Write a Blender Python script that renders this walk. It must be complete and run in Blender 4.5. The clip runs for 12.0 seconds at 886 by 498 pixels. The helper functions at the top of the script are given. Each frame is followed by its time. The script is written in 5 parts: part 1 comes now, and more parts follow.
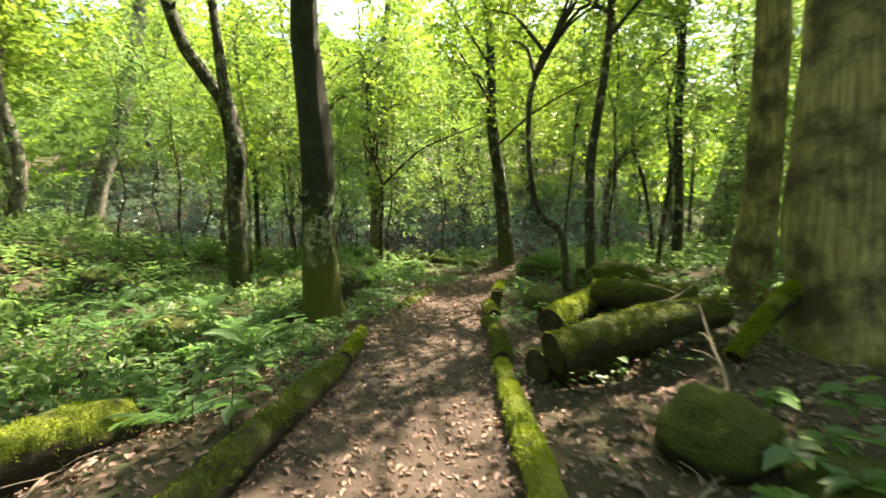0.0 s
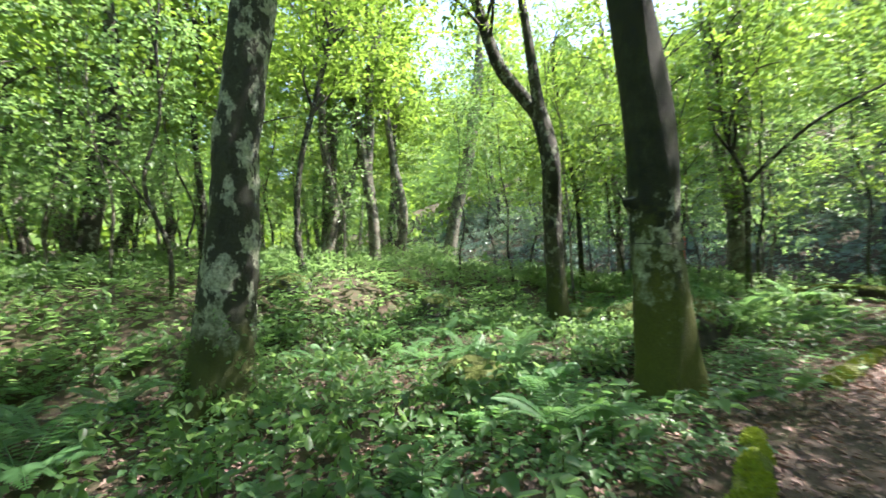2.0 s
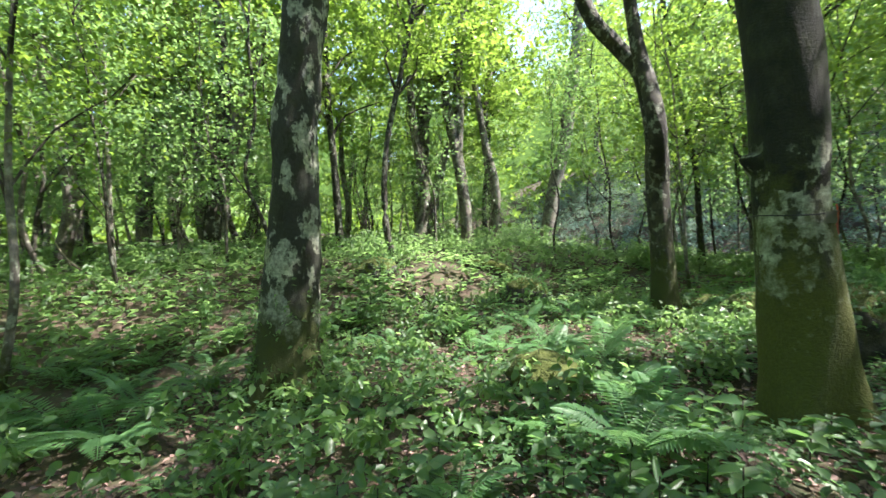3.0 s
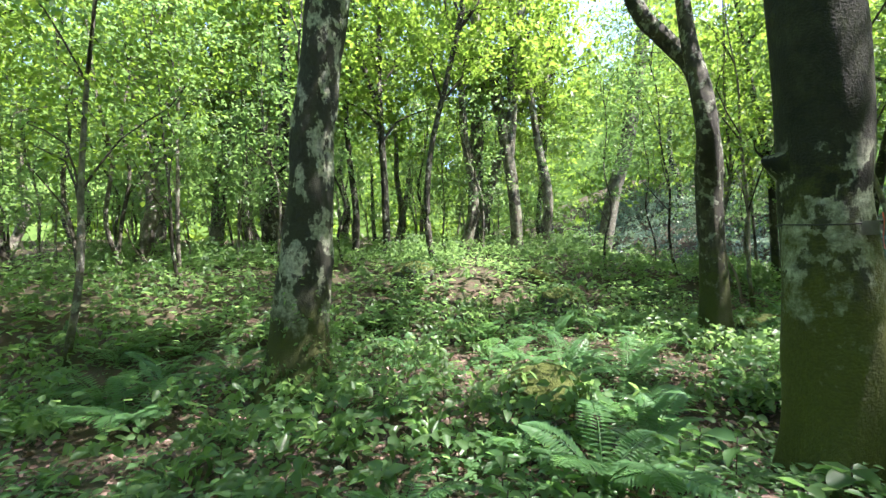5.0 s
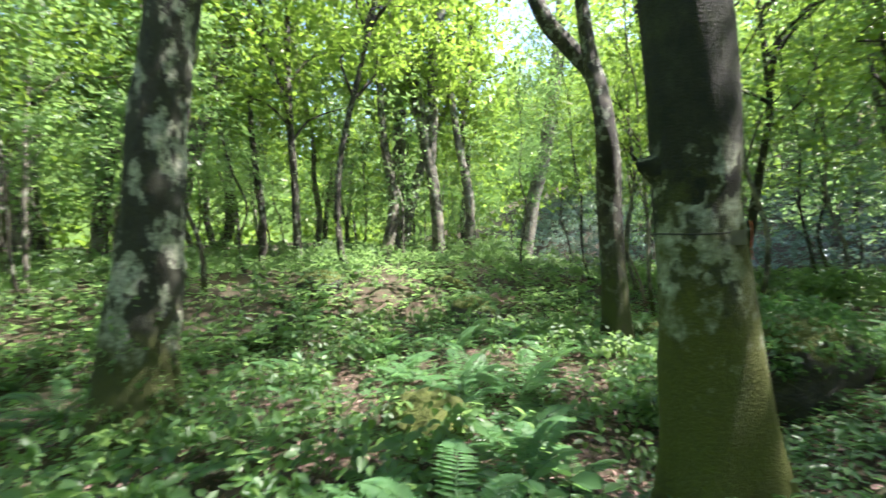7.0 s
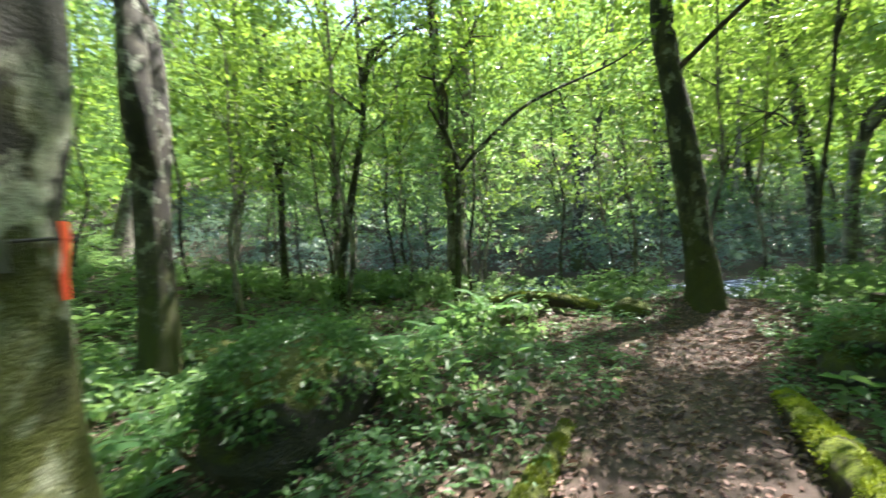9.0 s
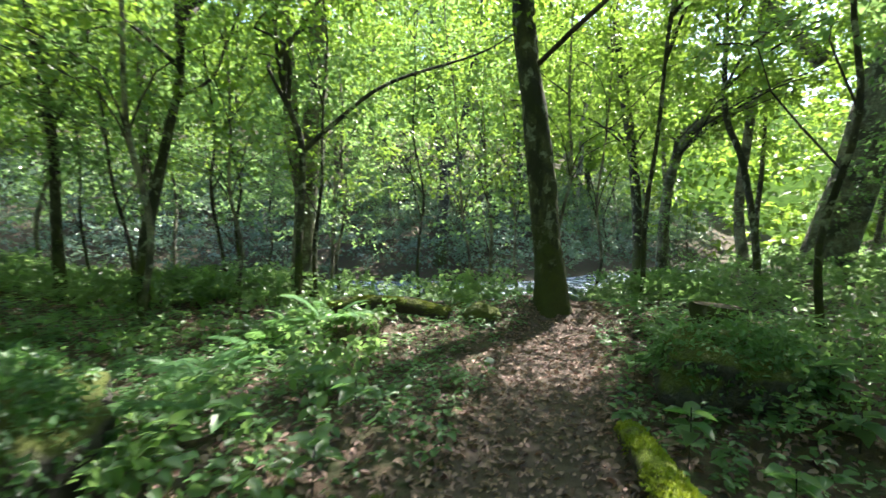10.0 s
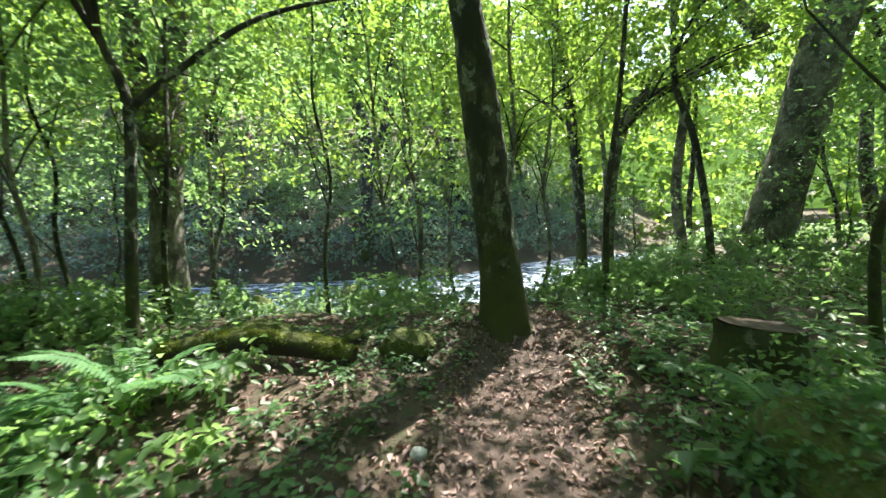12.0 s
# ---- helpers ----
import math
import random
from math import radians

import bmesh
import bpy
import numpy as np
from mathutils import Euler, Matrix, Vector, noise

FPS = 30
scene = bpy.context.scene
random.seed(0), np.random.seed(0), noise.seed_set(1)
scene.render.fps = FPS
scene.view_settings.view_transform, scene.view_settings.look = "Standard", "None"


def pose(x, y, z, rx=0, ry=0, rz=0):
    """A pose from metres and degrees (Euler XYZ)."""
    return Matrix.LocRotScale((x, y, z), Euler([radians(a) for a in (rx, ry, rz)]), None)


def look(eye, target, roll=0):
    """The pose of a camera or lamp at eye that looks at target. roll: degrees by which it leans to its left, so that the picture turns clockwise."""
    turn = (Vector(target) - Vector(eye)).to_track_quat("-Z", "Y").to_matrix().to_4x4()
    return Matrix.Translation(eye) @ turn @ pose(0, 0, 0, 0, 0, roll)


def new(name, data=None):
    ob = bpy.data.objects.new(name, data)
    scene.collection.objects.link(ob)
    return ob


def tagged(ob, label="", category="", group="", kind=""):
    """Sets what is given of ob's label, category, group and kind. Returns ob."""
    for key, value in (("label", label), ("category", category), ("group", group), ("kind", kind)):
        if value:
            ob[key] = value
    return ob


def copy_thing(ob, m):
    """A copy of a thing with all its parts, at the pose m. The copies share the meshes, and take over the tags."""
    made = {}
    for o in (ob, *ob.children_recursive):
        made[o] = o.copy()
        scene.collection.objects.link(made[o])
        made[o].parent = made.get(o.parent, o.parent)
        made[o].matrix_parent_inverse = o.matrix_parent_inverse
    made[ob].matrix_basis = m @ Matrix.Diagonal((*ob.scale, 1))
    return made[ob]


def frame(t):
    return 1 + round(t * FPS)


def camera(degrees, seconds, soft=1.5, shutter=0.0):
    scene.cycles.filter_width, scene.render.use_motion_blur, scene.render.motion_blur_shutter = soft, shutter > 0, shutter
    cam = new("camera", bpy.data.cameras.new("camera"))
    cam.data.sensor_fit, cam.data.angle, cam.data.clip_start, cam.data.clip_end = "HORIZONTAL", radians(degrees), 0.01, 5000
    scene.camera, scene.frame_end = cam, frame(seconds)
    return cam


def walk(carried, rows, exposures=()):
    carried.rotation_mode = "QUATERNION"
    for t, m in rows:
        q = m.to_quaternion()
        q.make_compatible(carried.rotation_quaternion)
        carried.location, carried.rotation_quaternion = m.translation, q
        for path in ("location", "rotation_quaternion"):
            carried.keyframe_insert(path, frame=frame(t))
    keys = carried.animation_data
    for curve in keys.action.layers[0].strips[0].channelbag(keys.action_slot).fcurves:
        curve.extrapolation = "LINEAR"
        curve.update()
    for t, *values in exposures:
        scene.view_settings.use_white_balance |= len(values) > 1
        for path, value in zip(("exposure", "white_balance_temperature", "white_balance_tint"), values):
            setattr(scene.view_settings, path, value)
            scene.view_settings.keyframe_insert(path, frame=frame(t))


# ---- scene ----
cam = camera(93.5, 12.0, soft=1.45, shutter=0.45)
PATH = [
    (0, (0.246, 0.151, 1.487), (0.167, 2.147, 1.382), -0.1),
    (0.5, (0.129, 0.703, 1.501), (-0.198, 2.674, 1.423), 0.4),
    (1, (-0.088, 1.285, 1.473), (-0.751, 3.171, 1.424), -0.5),
    (1.5, (-0.338, 1.786, 1.495), (-1.485, 3.424, 1.494), -1.2),
    (2, (-0.525, 2.207, 1.455), (-1.945, 3.614, 1.494), -2.6),
    (2.5, (-0.643, 2.577, 1.46), (-2.243, 3.777, 1.467), -3.6),
    (3, (-0.642, 2.938, 1.435), (-2.368, 3.949, 1.413), -3.6),
    (5, (-0.401, 3.606, 1.387), (-2.261, 4.339, 1.408), -2.0),
    (5.5, (-0.38, 3.611, 1.383), (-2.247, 4.328, 1.417), -1.7),
    (6, (-0.434, 3.72, 1.418), (-2.294, 4.452, 1.456), -2.0),
    (6.5, (-0.591, 4.038, 1.429), (-2.417, 4.853, 1.467), -2.5),
    (6.7, (-0.637, 4.163, 1.429), (-2.434, 5.042, 1.467), -2.6),
    (8.3, (-0.616, 5.819, 1.427), (-1.657, 7.526, 1.392), -2.3),
    (8.5, (-0.532, 6.038, 1.423), (-1.433, 7.823, 1.381), -2.5),
    (9, (-0.421, 6.527, 1.461), (-0.971, 8.449, 1.426), -1.8),
    (9.5, (-0.307, 7.055, 1.5), (-0.5, 9.045, 1.45), -0.6),
    (10, (-0.156, 7.579, 1.521), (-0.098, 9.576, 1.44), 0.7),
    (10.5, (-0.055, 8.089, 1.543), (0.161, 10.075, 1.457), 0.5),
    (11, (-0.003, 8.6, 1.534), (0.289, 10.576, 1.438), -0.9),
    (11.5, (0.137, 9.11, 1.552), (0.438, 11.084, 1.428), -1.1),
    (12, (0.218, 9.699, 1.537), (0.595, 11.659, 1.408), -1.0),
]
EXPOSURE = 2.4
walk(cam, [(t, look(eye, target, roll)) for t, eye, target, roll in PATH], exposures=[(0, EXPOSURE, 8600, 10), (0.7, EXPOSURE, 7200, 11), (1.6, EXPOSURE, 6500, 14), (3, EXPOSURE, 6300, 20),
      (5, EXPOSURE + 0.08, 6300, 20), (6.5, EXPOSURE + 0.08, 6300, 20), (8.5, EXPOSURE + 0.08, 6400, 15), (10, EXPOSURE + 0.05, 6500, 12), (12, EXPOSURE + 0.05, 6500, 12)])

# ---- sky and sun ----
SUN_EL, SUN_AZ = radians(58), radians(35)      # height, and turn from +y towards +x
SUN_DIR = Vector((math.sin(SUN_AZ) * math.cos(SUN_EL), math.cos(SUN_AZ) * math.cos(SUN_EL), math.sin(SUN_EL)))
world = bpy.data.worlds.new("sky")
scene.world = world
world.use_nodes = True
wn = world.node_tree.nodes
sky = wn.new("ShaderNodeTexSky")
sky.sky_type, sky.sun_disc, sky.sun_elevation, sky.sun_rotation = "NISHITA", False, SUN_EL, SUN_AZ
wn["Background"].inputs["Strength"].default_value = 0.14
world.node_tree.links.new(sky.outputs["Color"], wn["Background"].inputs["Color"])
sun = new("sun", bpy.data.lights.new("sun", "SUN"))
sun.data.energy, sun.data.angle, sun.data.color = 5.0, radians(0.6), (1.0, 0.94, 0.85)
sun.matrix_world = look(SUN_DIR * 60, (0, 0, 0))


# ---- materials ----
def mat(name):
    m = bpy.data.materials.new(name)
    m.use_nodes = True
    nt = m.node_tree
    return m, nt, nt.nodes["Principled BSDF"], nt.nodes["Material Output"]


def coords(nt, scale=(1, 1, 1)):
    g = nt.nodes.new("ShaderNodeNewGeometry")
    v = nt.nodes.new("ShaderNodeVectorMath")
    v.operation = "MULTIPLY"
    v.inputs[1].default_value = scale
    nt.links.new(g.outputs["Position"], v.inputs[0])
    return v.outputs[0]


def tex(nt, vec, scale, detail=6, rough=0.6):
    n = nt.nodes.new("ShaderNodeTexNoise")
    n.inputs["Scale"].default_value, n.inputs["Detail"].default_value, n.inputs["Roughness"].default_value = scale, detail, rough
    nt.links.new(vec, n.inputs["Vector"])
    return n.outputs["Fac"]


def ramp(nt, fac, stops):
    r = nt.nodes.new("ShaderNodeValToRGB")
    els = r.color_ramp.elements
    while len(els) < len(stops):
        els.new(0.5)
    for e, (p, c) in zip(els, stops):
        e.position, e.color = p, (*c, 1) if len(c) == 3 else c
    nt.links.new(fac, r.inputs["Fac"])
    return r.outputs["Color"]


def mix(nt, fac, a, b, mode="MIX"):
    n = nt.nodes.new("ShaderNodeMix")
    n.data_type, n.blend_type = "RGBA", mode
    for sock, val in ((n.inputs["Factor"], fac), (n.inputs["A"], a), (n.inputs["B"], b)):
        if isinstance(val, bpy.types.NodeSocket):
            nt.links.new(val, sock)
        else:
            sock.default_value = val if isinstance(val, float) else (*val, 1)
    return n.outputs["Result"]


def mathn(nt, op, a, b=0.0):
    n = nt.nodes.new("ShaderNodeMath")
    n.operation = op
    for sock, val in ((n.inputs[0], a), (n.inputs[1], b)):
        if isinstance(val, bpy.types.NodeSocket):
            nt.links.new(val, sock)
        else:
            sock.default_value = val
    return n.outputs[0]


def bump(nt, bsdf, height, strength, dist=0.02):
    b = nt.nodes.new("ShaderNodeBump")
    b.inputs["Strength"].default_value, b.inputs["Distance"].default_value = strength, dist
    nt.links.new(height, b.inputs["Height"])
    nt.links.new(b.outputs["Normal"], bsdf.inputs["Normal"])


G0 = (0, 0, 0)
W1 = (1, 1, 1)


def bark_material(name, dark, light, lichen=0.0, moss_top=0.0, moss=(0.040, 0.050, 0.008), reach=50.0, ridge=26, blotch=0.0, stretch=0.3, pale=1.0, patch_size=6.5):
    """Furrowed bark with pale lichen patches and moss that thins out upwards from the foot."""
    m, nt, p, out = mat(name)
    c = coords(nt)
    tall = coords(nt, (1, 1, stretch))
    grain = tex(nt, tall, ridge, 8, 0.7)
    big = tex(nt, c, 2.3, 4)
    col = mix(nt, ramp(nt, grain, [(0.35, G0), (0.68, W1)]), dark, light)
    col = mix(nt, ramp(nt, big, [(0.4, G0), (0.6, W1)]), col, tuple(v * 0.55 for v in dark))
    if lichen:
        patch = tex(nt, coords(nt, (1, 1, 0.8)), patch_size, 6, 0.6)
        up = nt.nodes.new("ShaderNodeSeparateXYZ")
        nt.links.new(c, up.inputs[0])
        high = ramp(nt, mathn(nt, "DIVIDE", mathn(nt, "ADD", up.outputs["Z"], mathn(nt, "MULTIPLY", patch, 1.2)), reach), [(0.9, W1), (1.0, G0)])
        spots = ramp(nt, patch, [(0.60 - 0.16 * lichen, G0), (0.63 - 0.16 * lichen, (0.85,) * 3)])
        col = mix(nt, mix(nt, 1.0, spots, high, "MULTIPLY"), col,
                  mix(nt, ramp(nt, tex(nt, c, 22, 4), [(0.35, G0), (0.65, W1)]), tuple(pale * v for v in (0.11, 0.125, 0.09)), tuple(pale * v for v in (0.32, 0.345, 0.265))))
    if blotch:
        dark_moss = tex(nt, coords(nt, (1, 1, 0.6)), 3.4, 8, 0.62)
        col = mix(nt, ramp(nt, dark_moss, [(0.60 - 0.15 * blotch, G0), (0.635 - 0.15 * blotch, (0.95,) * 3)]), col, (0.014, 0.016, 0.008))
    if moss_top:
        sep = nt.nodes.new("ShaderNodeSeparateXYZ")
        nt.links.new(c, sep.inputs[0])
        h = mathn(nt, "DIVIDE", sep.outputs["Z"], moss_top)
        wob = mathn(nt, "MULTIPLY", tex(nt, c, 4.5, 9, 0.7), 2.4)
        fac = ramp(nt, mathn(nt, "SUBTRACT", mathn(nt, "SUBTRACT", wob, 0.1), h), [(0.15, G0), (0.7, W1)])
        green = mix(nt, tex(nt, c, 40, 5), tuple(v * 0.45 for v in moss), tuple(v * 1.5 for v in moss))
        col = mix(nt, fac, col, green)
    nt.links.new(col, p.inputs["Base Color"])
    p.inputs["Roughness"].default_value = 0.85
    bump(nt, p, mathn(nt, "ADD", grain, tex(nt, c, 60, 3)), 0.6, 0.03)
    return m


def leaf_material(name, dark, light, back, gloss=0.42, through_share=0.55):
    """A thin leaf: a glossy upper side that lets part of the sunlight through."""
    m, nt, p, out = mat(name)
    g = nt.nodes.new("ShaderNodeNewGeometry")
    o = nt.nodes.new("ShaderNodeObjectInfo")
    r = mathn(nt, "FRACT", mathn(nt, "ADD", g.outputs["Random Per Island"], o.outputs["Random"]))
    c = coords(nt)
    patch = tex(nt, c, 0.45, 3)
    col = mix(nt, r, dark, light)
    col = mix(nt, ramp(nt, patch, [(0.35, G0), (0.7, (0.5,) * 3)]), col, tuple(0.5 * (a + b) * 1.25 for a, b in zip(dark, light)))
    nt.links.new(col, p.inputs["Base Color"])
    p.inputs["Roughness"].default_value = gloss
    t = nt.nodes.new("ShaderNodeBsdfTranslucent")
    nt.links.new(mix(nt, r, back, tuple(v * 0.75 for v in back)), t.inputs["Color"])
    s = nt.nodes.new("ShaderNodeMixShader")
    s.inputs[0].default_value = through_share
    nt.links.new(p.outputs[0], s.inputs[1])
    nt.links.new(t.outputs[0], s.inputs[2])
    nt.links.new(s.outputs[0], out.inputs["Surface"])
    return m


def moss_material(name, lo, hi):
    m, nt, p, out = mat(name)
    c = coords(nt)
    fine = tex(nt, c, 55, 6, 0.7)
    wide = tex(nt, c, 5, 4)
    col = mix(nt, ramp(nt, fine, [(0.3, G0), (0.7, W1)]), lo, hi)
    col = mix(nt, ramp(nt, wide, [(0.54, G0), (0.66, (0.8,) * 3)]), col, (0.035, 0.026, 0.013))
    g = nt.nodes.new("ShaderNodeNewGeometry")
    sep = nt.nodes.new("ShaderNodeSeparateXYZ")
    nt.links.new(g.outputs["Normal"], sep.inputs[0])
    grown = ramp(nt, mathn(nt, "ADD", sep.outputs["Z"], mathn(nt, "MULTIPLY", mathn(nt, "SUBTRACT", wide, 0.5), 1.6)), [(-0.0, G0), (0.35, W1)])
    col = mix(nt, grown, mix(nt, fine, (0.022, 0.016, 0.010), (0.075, 0.055, 0.035)), col)
    nt.links.new(col, p.inputs["Base Color"])
    p.inputs["Roughness"].default_value = 0.95
    bump(nt, p, mathn(nt, "ADD", fine, mathn(nt, "MULTIPLY", wide, 2.0)), 1.0, 0.06)
    return m


def ground_material():
    m, nt, p, out = mat("forest_soil")
    c = coords(nt)
    a = nt.nodes.new("ShaderNodeAttribute")
    a.attribute_name = "trodden"
    fine = tex(nt, c, 30, 8, 0.7)
    mid = tex(nt, c, 6, 6, 0.65)
    litter = mix(nt, ramp(nt, fine, [(0.3, G0), (0.7, W1)]), (0.022, 0.015, 0.009), (0.095, 0.062, 0.04))
    litter = mix(nt, ramp(nt, mid, [(0.45, G0), (0.62, (0.8,) * 3)]), litter, (0.03, 0.045, 0.012))
    soil = mix(nt, ramp(nt, mid, [(0.3, G0), (0.7, W1)]), (0.034, 0.024, 0.018), (0.085, 0.058, 0.046))
    soil = mix(nt, ramp(nt, tex(nt, c, 90, 4), [(0.5, G0), (0.75, W1)]), soil, (0.035, 0.026, 0.021))
    edge = ramp(nt, mathn(nt, "ADD", a.outputs["Fac"], mathn(nt, "MULTIPLY", mathn(nt, "SUBTRACT", mid, 0.5), 0.9)), [(0.4, G0), (0.62, W1)])
    nt.links.new(mix(nt, edge, litter, soil), p.inputs["Base Color"])
    p.inputs["Roughness"].default_value = 0.93
    bump(nt, p, mathn(nt, "ADD", fine, mid), 0.7, 0.03)
    return m


def stone_material(name, mossy=0.5):
    m, nt, p, out = mat(name)
    c = coords(nt)
    col = mix(nt, tex(nt, c, 9, 8), (0.02, 0.02, 0.016), (0.09, 0.085, 0.07))
    g = nt.nodes.new("ShaderNodeNewGeometry")
    sep = nt.nodes.new("ShaderNodeSeparateXYZ")
    nt.links.new(g.outputs["Normal"], sep.inputs[0])
    fac = ramp(nt, mathn(nt, "ADD", sep.outputs["Z"], mathn(nt, "MULTIPLY", tex(nt, c, 5, 5), 1.1)), [(1.15 - mossy, G0), (1.4 - mossy, W1)])
    fine = tex(nt, c, 45, 6)
    nt.links.new(mix(nt, fac, col, mix(nt, fine, (0.018, 0.03, 0.004), (0.12, 0.15, 0.016))), p.inputs["Base Color"])
    p.inputs["Roughness"].default_value = 0.9
    bump(nt, p, mathn(nt, "ADD", fine, tex(nt, c, 12, 6)), 1.0, 0.06)
    return m


def plain_material(name, col, rough=0.7, spread=0.25, metal=0.0):
    m, nt, p, out = mat(name)
    n = tex(nt, coords(nt), 18, 5)
    nt.links.new(mix(nt, n, tuple(v * (1 - spread) for v in col), tuple(min(1, v * (1 + spread)) for v in col)), p.inputs["Base Color"])
    p.inputs["Roughness"].default_value, p.inputs["Metallic"].default_value = rough, metal
    bump(nt, p, n, 0.2, 0.01)
    return m


def cut_wood_material():
    m, nt, p, out = mat("weathered_cut_wood")
    n = tex(nt, coords(nt), 14, 6)
    nt.links.new(ramp(nt, n, [(0.3, (0.012, 0.009, 0.006)), (0.7, (0.07, 0.05, 0.03))]), p.inputs["Base Color"])
    p.inputs["Roughness"].default_value = 0.95
    bump(nt, p, n, 0.6, 0.02)
    return m


def water_material():
    m, nt, p, out = mat("stream_water")
    c = coords(nt, (0.6, 1, 1))
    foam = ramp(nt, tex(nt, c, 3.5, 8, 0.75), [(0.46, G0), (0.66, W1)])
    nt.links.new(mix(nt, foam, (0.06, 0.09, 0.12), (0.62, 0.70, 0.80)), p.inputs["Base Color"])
    nt.links.new(mix(nt, foam, (0.08,) * 3, (0.6,) * 3), p.inputs["Roughness"])
    p.inputs["IOR"].default_value = 1.33
    bump(nt, p, tex(nt, c, 5, 6), 0.7, 0.08)
    return m


BARK_MOTTLED = bark_material("mottled_beech_bark", (0.028, 0.027, 0.02), (0.13, 0.125, 0.10), lichen=1.25, moss_top=1.1, blotch=0.9, pale=1.35)
BARK_TAGGED = bark_material("mossy_beech_bark", (0.012, 0.015, 0.007), (0.038, 0.044, 0.018), lichen=0.85, moss_top=1.9, reach=2.75, blotch=0.45, pale=1.75, moss=(0.068, 0.08, 0.010), patch_size=4.2)
BARK_DARK = bark_material("dark_bark", (0.022, 0.020, 0.013), (0.085, 0.078, 0.052), lichen=0.3, pale=0.9, moss_top=1.5, blotch=0.3)
BARK_MOSSY = bark_material("moss_filmed_bark", (0.022, 0.024, 0.012), (0.09, 0.09, 0.045), lichen=0.25, pale=0.8, blotch=0.45, moss_top=2.0, moss=(0.04, 0.048, 0.008))
BARK_GREY = bark_material("grey_bark", (0.08, 0.074, 0.056), (0.27, 0.25, 0.195), lichen=0.3, moss_top=0.6)
BARK_GIANT = bark_material("old_ridged_bark", (0.12, 0.092, 0.045), (0.50, 0.41, 0.21), moss_top=0.6, ridge=26, stretch=0.06, moss=(0.11, 0.11, 0.02))
TWIG = bark_material("twig_bark", (0.03, 0.025, 0.018), (0.10, 0.085, 0.06))
LEAF_CANOPY = leaf_material("canopy_leaf", (0.052, 0.105, 0.018), (0.12, 0.19, 0.03), (0.29, 0.46, 0.06))
LEAF_LOW = leaf_material("understorey_leaf", (0.045, 0.105, 0.038), (0.10, 0.18, 0.07), (0.28, 0.47, 0.14), 0.4)
# bluish base colour stands in for sky glints on the glossy leaves
LEAF_FAR = leaf_material("sky_tinted_bank_leaf", (0.06, 0.105, 0.085), (0.15, 0.21, 0.17), (0.26, 0.40, 0.20), 0.22, 0.3)
LEAF_HERB = leaf_material("herb_leaf", (0.035, 0.09, 0.034), (0.085, 0.165, 0.062), (0.20, 0.42, 0.11), 0.42, 0.4)
LEAF_FERN = leaf_material("fern_leaf", (0.045, 0.115, 0.045), (0.09, 0.19, 0.075), (0.25, 0.50, 0.14), 0.4, 0.4)
LEAF_YELLOW = leaf_material("yellowed_leaf", (0.35, 0.33, 0.03), (0.5, 0.45, 0.05), (0.6, 0.55, 0.05), 0.5, 0.4)
MOSS_SPRIG = leaf_material("moss_sprig", (0.05, 0.075, 0.008), (0.16, 0.20, 0.02), (0.20, 0.26, 0.02), 0.7, 0.25)
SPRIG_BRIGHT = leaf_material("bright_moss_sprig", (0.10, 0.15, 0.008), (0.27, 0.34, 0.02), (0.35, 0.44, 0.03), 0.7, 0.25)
LITTER = leaf_material("dry_leaf", (0.05, 0.028, 0.02), (0.36, 0.235, 0.20), (0.18, 0.10, 0.06), 0.65, 0.15)
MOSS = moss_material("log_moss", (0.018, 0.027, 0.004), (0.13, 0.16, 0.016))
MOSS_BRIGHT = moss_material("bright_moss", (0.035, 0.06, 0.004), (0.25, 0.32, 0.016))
STONE = stone_material("mossy_stone", 0.22)
STONE_DARK = stone_material("damp_mossy_boulder", 0.42)
STONE_MOSSY = stone_material("moss_covered_stone", 0.95)
SOIL = ground_material()
CUT = cut_wood_material()
WATER = water_material()
RIBBON = plain_material("red_ribbon", (0.85, 0.10, 0.04), 0.5, 0.1)
TAG = plain_material("grey_metal_tag", (0.17, 0.18, 0.145), 0.75, 0.3)
STRAP = plain_material("dark_wire", (0.02, 0.02, 0.02), 0.6)
PALE_STONE = plain_material("pale_stone", (0.42, 0.42, 0.40), 0.8, 0.2)
TAPE = plain_material("pale_tape", (0.16, 0.17, 0.13), 0.7, 0.2)
DEADWOOD = plain_material("dead_twig_wood", (0.16, 0.13, 0.10), 0.85, 0.4)


# ---- land form ----
def smooth(a, b, x):
    t = np.clip((x - a) / (b - a), 0, 1)
    return t * t * (3 - 2 * t)


def stream_y(x):
    return 24.0 + 0.75 * np.maximum(0, x - 4) - 0.05 * np.minimum(0, x + 8)


def path_x(y):
    """The middle of the trodden path."""
    return np.interp(y, (-40, 0, 6, 8.5, 11, 12, 13.6, 15, 17), (0, -0.18, -0.18, 0.12, 0.78, 1.12, 1.7, 2.4, 2.7))


def path_half(y):
    return np.interp(y, (-40, 6, 8.5, 11, 13.6, 15, 17.5), (0.86, 0.84, 0.74, 0.6, 0.6, 0.5, 0.3))


def hump(x, y, cx, cy, rx, ry, h):
    return h * np.exp(-((x - cx) / rx) ** 2 - ((y - cy) / ry) ** 2)


